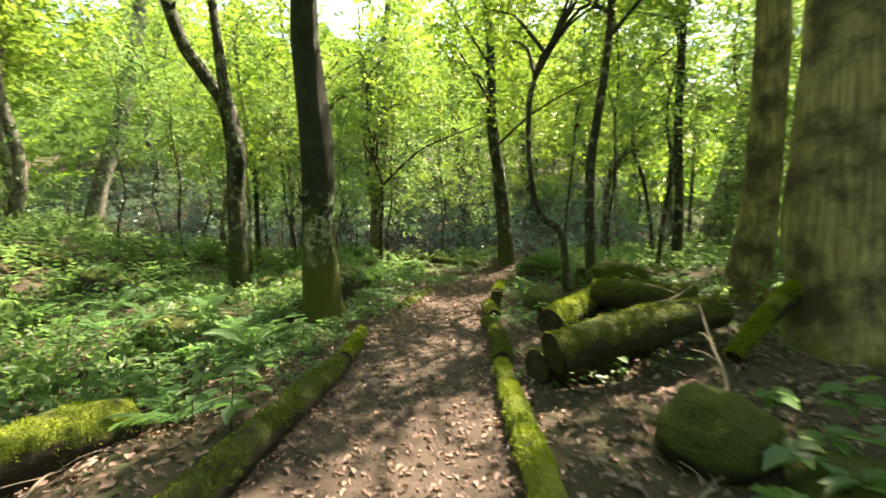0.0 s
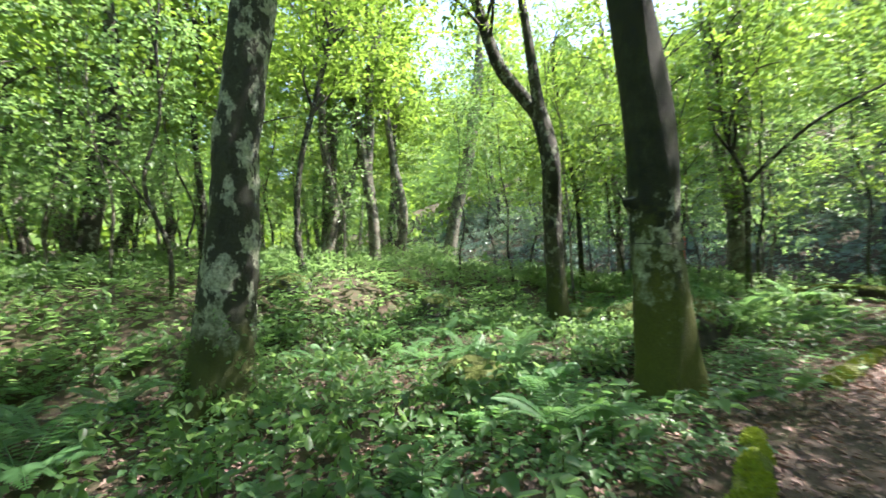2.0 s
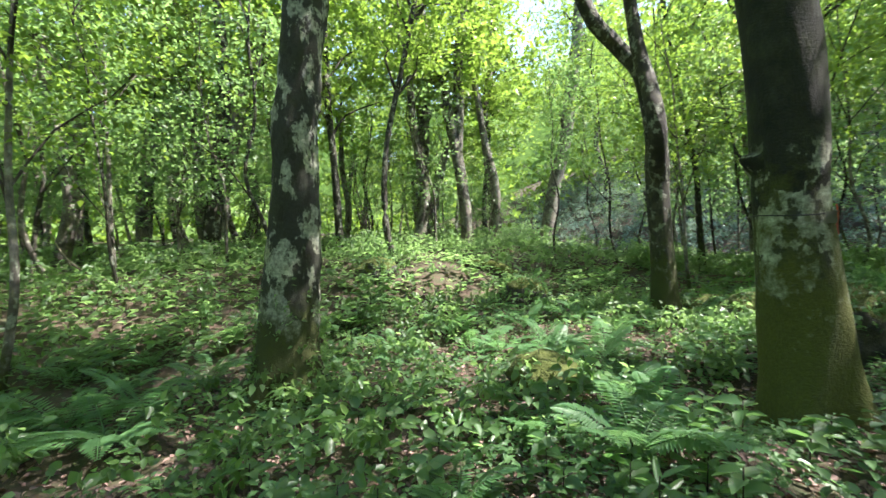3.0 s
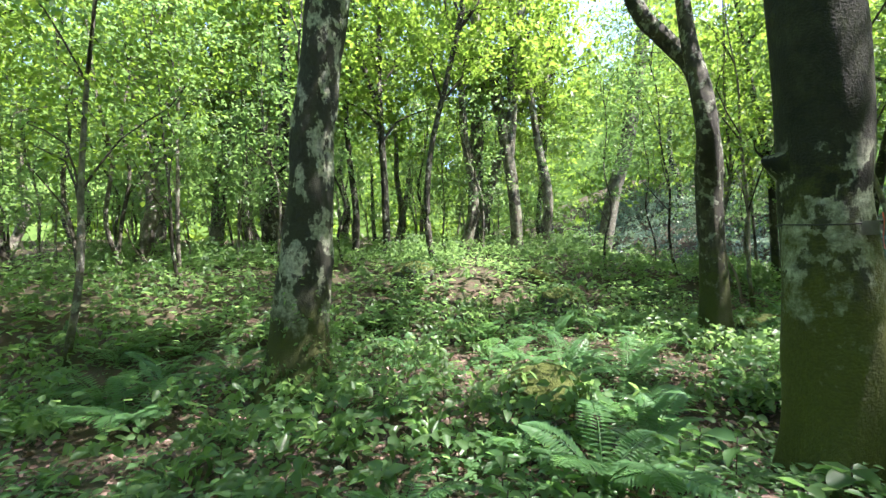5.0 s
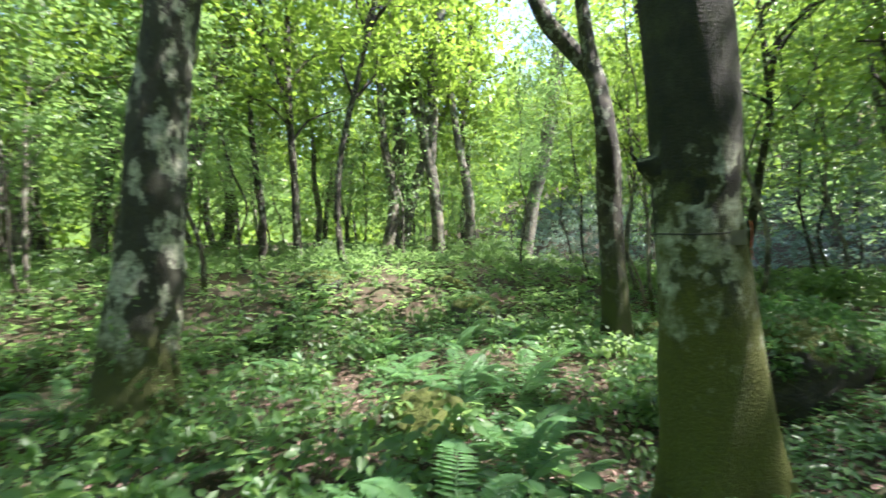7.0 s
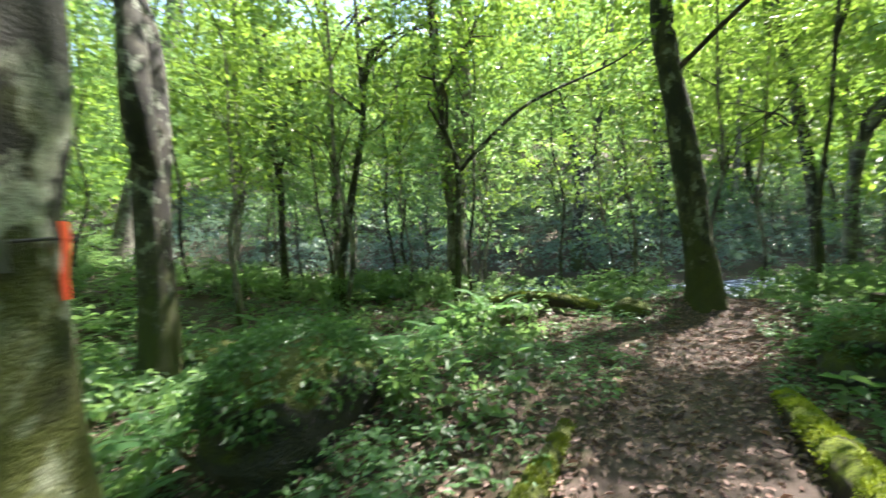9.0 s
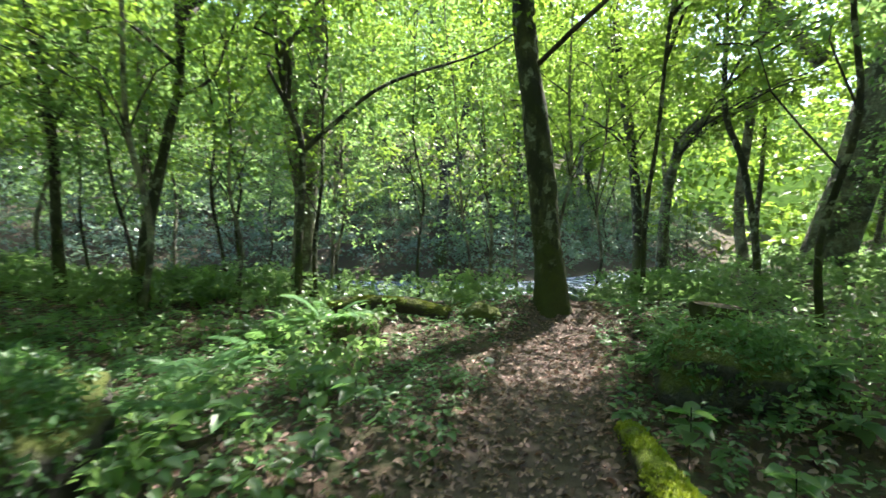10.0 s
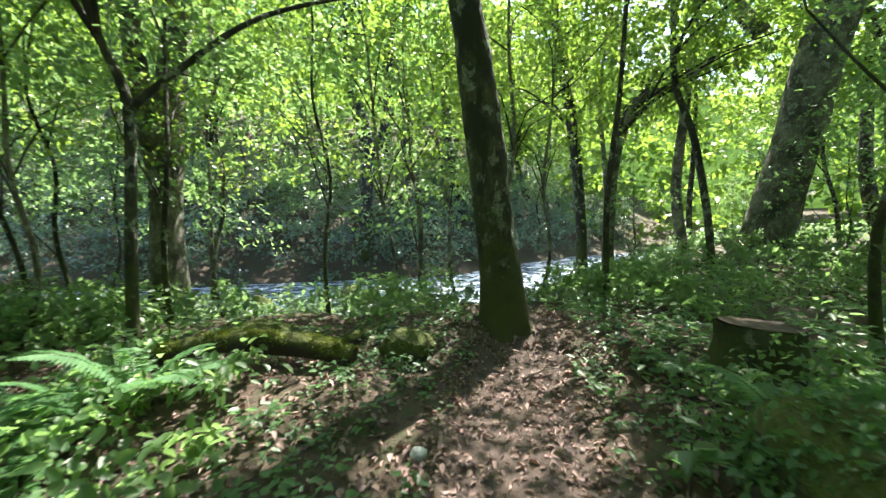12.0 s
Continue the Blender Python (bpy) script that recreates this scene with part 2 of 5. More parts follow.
def ground(x, y):
    x, y = np.asarray(x, float), np.asarray(y, float)
    d = y - stream_y(x)
    z = 1.15 * smooth(-7, -14.5, x) * smooth(-5, -9, d) + 0.8 * smooth(-15, -26, x)
    z = z + 0.32 * smooth(1.6, 3.4, x) * smooth(16, 12, y) + 0.35 * smooth(6, 12, x) * smooth(-3, -7, d)
    off = np.abs(x - path_x(y)) / path_half(y)
    rough = 0.05 * np.sin(1.9 * x + 0.6 * y) * np.sin(1.5 * y - 0.4 * x + 1) + 0.03 * np.sin(4.3 * x + 1.1) * np.sin(3.9 * y + 0.3)
    away = smooth(0.8, 1.7, off)
    z = z + rough * (0.25 + away) - 0.05 * smooth(1.1, 0.6, off) - 0.30 * smooth(-1.5, -3.2, x) * smooth(-10, -7, x) * smooth(15, 12, y)
    z = z + hump(x, y, 1.9, 14.7, 1.3, 0.9, 0.40) + hump(x, y, -0.99, 13.69, 1.3, 0.8, 0.22) + hump(x, y, -2.72, 9.79, 1.2, 1.3, 0.30)
    z = z + hump(x, y, -3.6, 6.0, 1.1, 0.9, 0.18) + hump(x, y, -6.8, 8.2, 1.5, 1.2, 0.15) + hump(x, y, -9.8, 8.6, 2, 1.4, 0.35) + hump(x, y, 2.6, 10.8, 1.1, 0.9, 0.15)
    z = z + hump(x, y, -2.70, 7.90, 1.5, 1.7, -0.3)
    bank = smooth(7.2, 3.0, np.abs(d))
    z = z * (1 - bank) - 1.5 * bank
    hill = np.clip(d - 5.5, 0, 30)
    return z + 0.42 * hill * smooth(0, 4, hill) + 0.5 * smooth(25, 60, np.hypot(x, y - 8)) * 4


def gz(x, y):
    return float(ground(x, y))


# ---- mesh helpers ----
def raw_mesh(name, verts, faces, material, smooth_shade=False):
    """A mesh from arrays: verts (n, 3), faces (m, k)."""
    me = bpy.data.meshes.new(name)
    faces = np.asarray(faces, np.int32)
    me.vertices.add(len(verts))
    me.vertices.foreach_set("co", np.asarray(verts, np.float32).ravel())
    me.loops.add(faces.size)
    me.loops.foreach_set("vertex_index", faces.ravel())
    me.polygons.add(len(faces))
    me.polygons.foreach_set("loop_start", np.arange(0, faces.size, faces.shape[1], dtype=np.int32))
    me.update(calc_edges=True)
    if smooth_shade:
        me.polygons.foreach_set("use_smooth", np.ones(len(faces), bool))
    me.materials.append(material)
    return me


def thing(name, label, category, at=(0, 0, 0), group="", kind=""):
    ob = new(name)
    ob.location = at
    ob.empty_display_size = 0.2
    return tagged(ob, label, category, group, kind)


def part_mesh(name, me, parent, label="", m=None):
    ob = new(name, me)
    ob.parent = parent
    if m is not None:
        ob.matrix_basis = m
    return tagged(ob, label)


def spline(points, per=5):
    """Catmull-Rom through rows of x, y, z, radius."""
    p = np.asarray(points, float)
    q = np.vstack([2 * p[0] - p[1], p, 2 * p[-1] - p[-2]])
    q[:, 3] = np.maximum(q[:, 3], 0.004)
    out = []
    for i in range(1, len(q) - 2):
        for t in np.linspace(0, 1, per, endpoint=False):
            a, b, c, d = q[i - 1], q[i], q[i + 1], q[i + 2]
            out.append(0.5 * (2 * b + (c - a) * t + (2 * a - 5 * b + 4 * c - d) * t * t + (3 * b - a - 3 * c + d) * t ** 3))
    out.append(q[-2])
    out = np.array(out)
    out[:, 3] = np.maximum(out[:, 3], 0.003)
    return out


def tube(points, sides=12, per=5, rough=0.06, seed=0, flare=0.0, flare_top=0.6, caps=True, jag=0.3):
    """Verts and quads of an uneven tube; flare spreads root buttresses at its foot."""
    s = spline(points, per)
    rng = np.random.default_rng(seed)
    d = np.gradient(s[:, :3], axis=0)
    d /= np.linalg.norm(d, axis=1)[:, None] + 1e-9
    ref = np.array([0.0, 1, 0]) if abs(d[0][2]) > 0.5 else np.array([0.0, 0, 1])
    a = np.arange(sides) * 2 * np.pi / sides
    ph = rng.uniform(0, 6.28, 6)
    rows = []
    for i, (row, w) in enumerate(zip(s, d)):
        u = np.cross(ref, w)
        u /= np.linalg.norm(u) + 1e-9
        v = np.cross(w, u)
        l = i * 0.55
        k = 1 + rough * (np.sin(2 * a + ph[0] + l * 0.5) + 0.7 * np.sin(3 * a + ph[1] - l * 0.8) + 0.6 * np.sin(5 * a + ph[2] + l)) + rough * jag * rng.uniform(-1, 1, sides)
        if flare:
            low = np.clip(1 - (row[2] - s[0][2]) / flare_top, 0, 1) ** 2
            k = k + flare * low * (0.45 + 0.55 * np.sin(5 * a + ph[3]) + 0.3 * np.sin(3 * a + ph[4]))
        rows.append(row[:3] + (np.outer(np.cos(a), u) + np.outer(np.sin(a), v)) * (row[3] * k)[:, None])
    n = len(rows)
    verts = np.vstack(rows)
    i, j = np.meshgrid(np.arange(n - 1), np.arange(sides), indexing="ij")
    j2 = (j + 1) % sides
    faces = np.stack([i * sides + j, i * sides + j2, (i + 1) * sides + j2, (i + 1) * sides + j], -1).reshape(-1, 4)
    if caps:
        c0, c1 = len(verts), len(verts) + 1
        verts = np.vstack([verts, s[0][:3], s[-1][:3]])
        jj = np.arange(sides)
        e = (n - 1) * sides
        faces = np.vstack([faces, np.stack([(jj[::2] + 2) % sides, (jj[::2] + 1) % sides, jj[::2], np.full(len(jj[::2]), c0)], -1),
                           np.stack([e + jj[::2], e + (jj[::2] + 1) % sides, e + (jj[::2] + 2) % sides, np.full(len(jj[::2]), c1)], -1)])
    return verts, faces


def join(pieces):
    vs, fs, n = [], [], 0
    for v, f in pieces:
        vs.append(v)
        fs.append(f + n)
        n += len(v)
    return np.vstack(vs), np.vstack(fs)


def leaves(pos, axis, up, length, width, droop=0.15):
    """Folded pointed leaves: five verts, four triangles would be waste at this size, so two triangles a leaf."""
    axis = axis / (np.linalg.norm(axis, axis=1)[:, None] + 1e-9)
    side = np.cross(up, axis)
    side /= np.linalg.norm(side, axis=1)[:, None] + 1e-9
    nrm = np.cross(axis, side)
    L, W = np.asarray(length)[:, None], np.asarray(width)[:, None]
    midp = pos + axis * L * 0.45
    v = np.stack([pos, midp + side * W * 0.5 + nrm * W * 0.12, pos + axis * L - nrm * L * droop, midp - side * W * 0.5 + nrm * W * 0.12], 1).reshape(-1, 3)
    b = np.arange(len(pos))[:, None] * 4
    f = np.concatenate([b + [0, 2, 1], b + [0, 3, 2]], 1).reshape(-1, 3)
    return v, f


def spray_leaves(rng, centres, radii, count, size, tilt=0.35, shape=None):
    """Flat layered sprays of leaves, as on the twigs of a beech."""
    n = len(centres)
    c = np.repeat(centres, count, 0)
    r = np.repeat(radii, count)
    nv = np.stack([rng.normal(0, tilt, n), rng.normal(0, tilt, n), np.ones(n)], 1)
    nv /= np.linalg.norm(nv, axis=1)[:, None]
    nv = np.repeat(nv, count, 0)
    ang = rng.uniform(0, 2 * np.pi, n * count)
    # each spray is a few fans, not an even disc
    lobes = np.repeat(rng.uniform(0, 6.28, n), count)
    rad = r * np.sqrt(rng.uniform(0.02, 1, n * count)) * (0.65 + 0.45 * np.sin(3 * ang + lobes))
    flat = np.stack([np.cos(ang) * rad, np.sin(ang) * rad, np.zeros_like(rad)], 1)
    flat -= nv * np.sum(flat * nv, 1)[:, None]
    pos = c + flat + np.stack([np.zeros_like(rad), np.zeros_like(rad), -0.18 * rad + rng.normal(0, 0.05, len(rad))], 1)
    ax = flat + rng.normal(0, 0.25, flat.shape) * r[:, None]
    ax[:, 2] -= 0.12 * r
    up = nv + rng.normal(0, 0.3, nv.shape)
    ln = size * rng.uniform(0.7, 1.3, len(pos))
    return (shape or leaves)(pos, ax, up, ln, ln * 0.62)


def crown_sprays(rng, n, R, H, low):
    """Spray centres in an uneven crown round the origin, low being its under side."""
    ang = rng.uniform(0, 2 * np.pi, n)
    h = low + (H - low) * rng.beta(1.3, 1.5, n)
    f = (h - low) / (H - low)
    reach = R * (0.55 + 0.6 * np.sin(np.pi * np.clip(f * 0.85 + 0.15, 0, 1))) * (0.8 + 0.3 * np.sin(2 * ang + rng.uniform(0, 6)) + 0.2 * np.sin(5 * ang))
    rad = reach * np.sqrt(rng.uniform(0.03, 1, n))
    # bunch the sprays on boughs
    ang = ang + 0.25 * np.sin(7 * ang)
    return np.stack([np.cos(ang) * rad, np.sin(ang) * rad, h + 0.15 * rad], 1)


# ---- ground, path and stream ----
def axis_steps(lo, hi, step, far):
    mid = list(np.arange(lo, hi + 1e-6, step))
    out, s, a = [], step, hi
    while a < far:
        s *= 1.22
        a += s
        out.append(a)
    back, s, a = [], step, lo
    while a > -far:
        s *= 1.22
        a -= s
        back.append(a)
    return np.array(back[::-1] + mid + out)


def build_ground():
    xs, ys = axis_steps(-9, 5, 0.11, 400), axis_steps(-1, 18.5, 0.11, 400)
    X, Y = np.meshgrid(xs, ys)
    Z = ground(X, Y)
    n, k = X.shape
    i, j = np.meshgrid(np.arange(n - 1), np.arange(k - 1), indexing="ij")
    faces = np.stack([i * k + j, i * k + j + 1, (i + 1) * k + j + 1, (i + 1) * k + j], -1).reshape(-1, 4)
    me = raw_mesh("ground", np.stack([X, Y, Z], -1).reshape(-1, 3), faces, SOIL, True)
    off = np.abs(X - path_x(Y)) / path_half(Y)
    at = me.attributes.new("trodden", "FLOAT", "POINT")
    at.data.foreach_set("value", (smooth(1.25, 0.75, off) * smooth(18, 16.5, Y) * (1 - 0.42 * smooth(8, 11, Y))).astype(np.float32).ravel())
    tagged(new("ground", me), "brown forest floor with a trodden dirt path through it", "ground", kind="structure")


def build_stream():
    xs = np.linspace(-70, 60, 200)
    ws = np.linspace(-5.5, 5.5, 12)
    X, Wd = np.meshgrid(xs, ws)
    Y = stream_y(X) + Wd
    Z = np.full_like(X, -0.98)
    n, k = X.shape
    i, j = np.meshgrid(np.arange(n - 1), np.arange(k - 1), indexing="ij")
    faces = np.stack([i * k + j, i * k + j + 1, (i + 1) * k + j + 1, (i + 1) * k + j], -1).reshape(-1, 4)
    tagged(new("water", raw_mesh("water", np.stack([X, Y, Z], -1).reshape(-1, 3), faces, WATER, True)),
           "pale blue rippling stream beyond the trees", "water", kind="structure")


build_ground()
build_stream()


# ---- trees ----
GAPS = []       # sunlit openings in the canopy: x, y on the ground, radius
for gx, gy, gr in ((1.5, 12.4, 0.15), (1.85, 13.4, 0.1), (-0.96, 13.03, 0.4), (-1.55, 13.38, 0.3), (0.35, 3.3, 0.12), (-0.5, 2.5, 0.12), (0.2, 5.4, 0.12), (1.05, 9.02, 0.1), (1.7, 4.15, 0.2), (1.75, 2.85, 0.05), (-0.46, 8.5, 0.15),
                   (-0.4, 4.3, 0.05), (0.45, 6.6, 0.05), (1.5, 5.3, 0.1), (0.4, 7.6, 0.05), (0.1, 1.9, 0.0), (-2.7, 2.6, -0.2), (-6, 9, 0.5), (-8, 12, 0.9), (-4.05, 9.73, 0.35), (-10, 8, 1.0), (-3.5, 6.5, 0.15), (-5.45, 6.7, 0.3), (-12, 13, 1.2)):
    GAPS.append((np.array([gx, gy, gz(gx, gy)]), gr))


def lets_sun_in(x, y, low, high, reach):
    """True where a crown at x, y keeps off the openings over the path and the bank."""
    for g, r in GAPS[:4]:
        for h in np.arange(low, high, 0.8):
            px, py = g[0] + SUN_DIR.x / SUN_DIR.z * h, g[1] + SUN_DIR.y / SUN_DIR.z * h
            if math.hypot(px - x, py - y) < r + reach:
                return False
    return True


def thin_out(world_pts, keep_r):
    """True where a spray leaves the sunlit openings clear."""
    s = np.array(SUN_DIR)
    ok = np.ones(len(world_pts), bool)
    for g, r in GAPS:
        v = world_pts - g
        along = v @ s
        dist = np.linalg.norm(v - np.outer(along, s), axis=1)
        ok &= (dist > r + keep_r * 0.75) | (along < 2.5)
    return ok


def limb_to(rng, start, end, r0):
    start, end = np.asarray(start, float), np.asarray(end, float)
    m1 = start + (end - start) * 0.35 + np.array([*rng.normal(0, 0.15, 2), 0.35])
    m2 = start + (end - start) * 0.7 + np.array([*rng.normal(0, 0.2, 2), 0.3])
    return tube([(*start, r0), (*m1, r0 * 0.7), (*m2, r0 * 0.45), (*end, 0.012)], 5, 2, 0.05, int(rng.integers(1e6)), caps=False)


def tree(label, spine, bark, top=13.0, R=3.4, low=5.2, sprays=400, count=26, size=0.13, sides=22, flare=0.5, forks=(), limbs=9, seed=1, leaf=None, group="forest trees", per=5, jag=0.5):
    """A tree from the line of its trunk (x, y, z, radius), grown on to its top, with forks, boughs and a leafy crown."""
    rng = np.random.default_rng(seed)
    x0, y0 = spine[0][0], spine[0][1]
    foot = gz(x0, y0)
    root = thing("tree", label, "tree", (x0, y0, foot), group)
    o = np.array([x0, y0, foot])
    pts = [list(p) for p in spine]
    pts[0][2] = min(pts[0][2], foot - 0.12)
    a, b = np.array(pts[-2]), np.array(pts[-1])
    lean = (b[:2] - a[:2]) / max(0.3, b[2] - a[2]) * 0.5
    z, r, p = b[2], b[3], b[:2].copy()
    while z < top - 0.4:
        step = min(2.2, top - z)
        p = p + lean * step + rng.normal(0, 0.10, 2)
        z += step
        r = max(0.02, r * (1 - 0.9 * step / (top - spine[-1][2] + 0.5)))
        pts.append([*p, z, r])
    v, f = tube([(*(np.array(q[:3]) - o), q[3]) for q in pts], sides, per, 0.035, seed, flare, 0.75, jag=jag)
    part_mesh("trunk", raw_mesh("trunk", v, f, bark, True), root)
    for k, line in enumerate(forks):
        line = [list(q) for q in line]
        a, b = np.array(line[-2]), np.array(line[-1])
        d = (b - a)[:3] / np.linalg.norm((b - a)[:3])
        ext = min(5.0, max(1.5, top - b[2]))
        line.append([*(b[:3] + d * ext * 0.5 + np.array([0, 0, 0.2])), b[3] * 0.6])
        line.append([*(b[:3] + d * ext + np.array([0, 0, 0.5])), b[3] * 0.15])
        v, f = tube([(*(np.array(q[:3]) - o), q[3]) for q in line], 12, 5, 0.04, seed + k + 7)
        part_mesh("limb", raw_mesh("limb", v, f, bark, True), root)
    ps = spline(pts, 4)
    c = crown_sprays(rng, sprays, R, top + 0.8, low)
    ax = np.stack([np.interp(c[:, 2], ps[:, 2], ps[:, i]) for i in (0, 1)], 1)
    c[:, :2] += ax
    rad = rng.uniform(0.4, 0.95, len(c)) * (0.8 if R < 2.5 else 1.0)
    ok = thin_out(c, rad)
    c, rad = c[ok], rad[ok]
    v, f = spray_leaves(rng, c - o, rad, count, size)
    part_mesh("crown", raw_mesh("crown", v, f, leaf or LEAF_CANOPY), root)
    ends = c[rng.choice(len(c), min(limbs, len(c)), replace=False)]
    tubes = []
    for e in ends:
        zs = max(low - 0.6, e[2] - 1.4)
        s0 = [np.interp(zs, ps[:, 2], ps[:, i]) for i in (0, 1)]
        tubes.append(limb_to(rng, np.array([*s0, zs]) - o, e - o, 0.05))
    for v, f in tubes:
        part_mesh("bough", raw_mesh("bough", v, f, TWIG, True), root)
    return root


# beside the walk
tree("mottled grey beech trunk with dark moss blotches among ferns",
     [(-6.01, 3.74, -0.123, 0.43), (-5.98, 3.88, 0.954, 0.335), (-5.96, 3.98, 1.822, 0.3), (-5.95, 4.05, 2.921, 0.27), (-5.93, 4.14, 3.589, 0.255), (-5.91, 4.31, 4.806, 0.27)],
     BARK_MOTTLED, 14, 3.6, 5.6, seed=11, sides=30, per=11, flare=0.8, jag=1.1)
tree("dark bent tree forking low into two curved limbs",
     [(-5.45, 10.67, -0.282, 0.27), (-5.47, 10.68, 0.978, 0.221), (-5.49, 10.68, 2.059, 0.211), (-5.49, 10.7, 2.733, 0.216), (-5.57, 10.83, 3.317, 0.18), (-5.71, 10.91, 4.037, 0.176), (-5.9, 10.9, 4.759, 0.171), (-6.25, 10.68, 5.397, 0.162), (-6.69, 10.42, 6.279, 0.153)],
     BARK_DARK, 13, 3.4, 6.6, forks=[[(-5.49, 10.68, 2.328, 0.162), (-5.27, 10.39, 2.872, 0.171), (-5.19, 10.29, 3.413, 0.162), (-5.36, 10.39, 4.133, 0.149), (-5.58, 10.49, 4.853, 0.135), (-5.71, 10.51, 5.755, 0.126)]], seed=12)
tagged_tree = tree("stout mossy trunk with lichen patches and a burl beside the path",
     [(-2.12, 7.33, -0.112, 0.361), (-2.16, 7.33, 0.471, 0.311), (-2.19, 7.33, 0.914, 0.293), (-2.22, 7.33, 1.611, 0.271), (-2.2, 7.34, 2.079, 0.284), (-2.24, 7.35, 3.063, 0.271), (-2.34, 7.32, 4.286, 0.235), (-2.39, 7.32, 4.968, 0.226)],
     BARK_TAGGED, 14, 4.4, 6.2, sprays=720, seed=13, sides=34, per=5, jag=0.2)
tree("dark mossy trunk leaning over the end of the path",
     [(1.88, 14.4, -0.029, 0.337), (1.83, 14.41, 0.778, 0.248), (1.74, 14.45, 1.62, 0.228), (1.61, 14.5, 2.946, 0.211), (1.43, 14.55, 4.283, 0.188), (1.33, 14.58, 5.216, 0.177)],
     BARK_MOSSY, 13, 4.3, 4.7, sprays=500, seed=14, flare=0.5, sides=26, per=12, jag=1.4)
tree("giant old trunk with ridged brown bark and spreading roots",
     [(3.91, 4.24, -0.144, 0.581), (3.9, 4.27, 0.616, 0.44), (3.88, 4.31, 1.496, 0.409), (3.91, 4.3, 2.566, 0.387), (3.95, 4.29, 3.856, 0.37)],
     BARK_GIANT, 15, 4.4, 6.5, sprays=480, seed=15, sides=30, flare=0.7)
tree("tall grey-brown trunk behind the mossy logs",
     [(4.68, 6.9, 0.02, 0.353), (4.82, 6.82, 1.149, 0.273), (4.9, 6.79, 2.369, 0.239), (4.94, 6.78, 3.649, 0.223), (4.96, 6.79, 4.909, 0.214)],
     BARK_GIANT, 14, 4.4, 6, sprays=820, seed=16)
tree("massive leaning trunk deep among the leaves",
     [(11.99, 20.4, -0.327, 0.839), (12.37, 20.25, 1.454, 0.656), (12.87, 19.9, 3.926, 0.595), (13.21, 19.7, 5.944, 0.58), (13.61, 19.42, 7.851, 0.534)],
     BARK_GREY, 16, 4.2, 7, forks=[[(11.76, 20.16, 6.836, 0.252), (10.85, 20.68, 8.284, 0.198), (10.15, 21.08, 9.766, 0.153)]], seed=17)
tree("slim leaning grey trunk in dappled light",
     [(-16.21, 17.83, 0.745, 0.391), (-15.76, 18.36, 3.653, 0.338), (-15.3, 18.85, 5.997, 0.317), (-14.92, 19.32, 9.378, 0.307), (-14.73, 19.58, 11.166, 0.297)],
     BARK_GREY, 14, 3.2, 7, seed=18, sides=12)
tree("pale straight trunk catching the sun",
     [(-19.12, 12.53, 0.842, 0.38), (-19.04, 12.7, 3.408, 0.33), (-18.95, 12.88, 6.235, 0.31), (-18.88, 13.01, 9.062, 0.3)],
     BARK_GREY, 15, 3.2, 8, forks=[[(-19.03, 12.74, 1.237, 0.25), (-18.85, 13.11, 3.109, 0.24), (-18.54, 13.76, 5.624, 0.2), (-18.32, 14.09, 6.406, 0.18)]], seed=19, sides=12)
tree("clump of slender grey stems rising from one root",
     [(-15.67, 12.99, 0.599, 0.32), (-15.68, 12.99, 3.06, 0.255), (-15.81, 12.79, 5.495, 0.25), (-16.02, 12.45, 7.974, 0.25), (-16.45, 11.8, 11.532, 0.22)],
     BARK_GREY, 14, 3, 8, forks=[[(-15.77, 12.85, 5.104, 0.2), (-15.69, 12.99, 7.421, 0.21), (-15.62, 13.12, 9.848, 0.2), (-15.33, 13.59, 12.187, 0.17)]], seed=20, sides=12)
tree("thin dark forked sapling in the middle distance",
     [(-15.09, 7.23, 1.101, 0.14), (-15.09, 7.22, 3.982, 0.125), (-15.11, 7.14, 6.664, 0.125), (-15.1, 7.15, 8.735, 0.11)],
     BARK_DARK, 12, 2.4, 6, sprays=160, forks=[[(-15.12, 7.14, 6.504, 0.1), (-15.3, 6.6, 8.337, 0.095), (-15.5, 6.09, 9.598, 0.08)]], seed=21, sides=9, flare=0.2)
tree("crooked thin trunk bowed along the ground before it rises",
     [(-11.4, 9.88, 0.315, 0.08), (-11.84, 8.68, 0.662, 0.095), (-12.09, 7.93, 1.199, 0.1), (-12.15, 7.77, 2.653, 0.095), (-12.08, 7.94, 4.519, 0.085), (-11.87, 8.48, 6.737, 0.08), (-11.67, 9.03, 9.156, 0.07)],
     BARK_DARK, 11, 2.2, 6.5, sprays=150, seed=22, sides=8, flare=0)
tree("leaning grey trunk in the shade on the rise",
     [(-19.1, 3.26, 1.315, 0.38), (-19.06, 3.86, 4.044, 0.32), (-19.02, 4.55, 6.761, 0.32), (-18.95, 5.49, 9.824, 0.32)],
     BARK_GREY, 14, 3.2, 7, seed=23, sides=12)
tree("upright grey trunk on the shaded rise",
     [(-21.08, 1.01, 1.876, 0.3), (-21.08, 1.37, 5.25, 0.285), (-21.1, 1.94, 8.061, 0.28), (-21.12, 2.42, 10.942, 0.25)],
     BARK_GREY, 15, 3, 7, seed=24, sides=12)
tree("upright grey trunk among saplings on the rise",
     [(-20.34, -0.96, 2.006, 0.26), (-20.36, -0.71, 5.052, 0.26), (-20.39, -0.35, 9.667, 0.23)],
     BARK_GREY, 14, 3, 7, seed=25, sides=12)
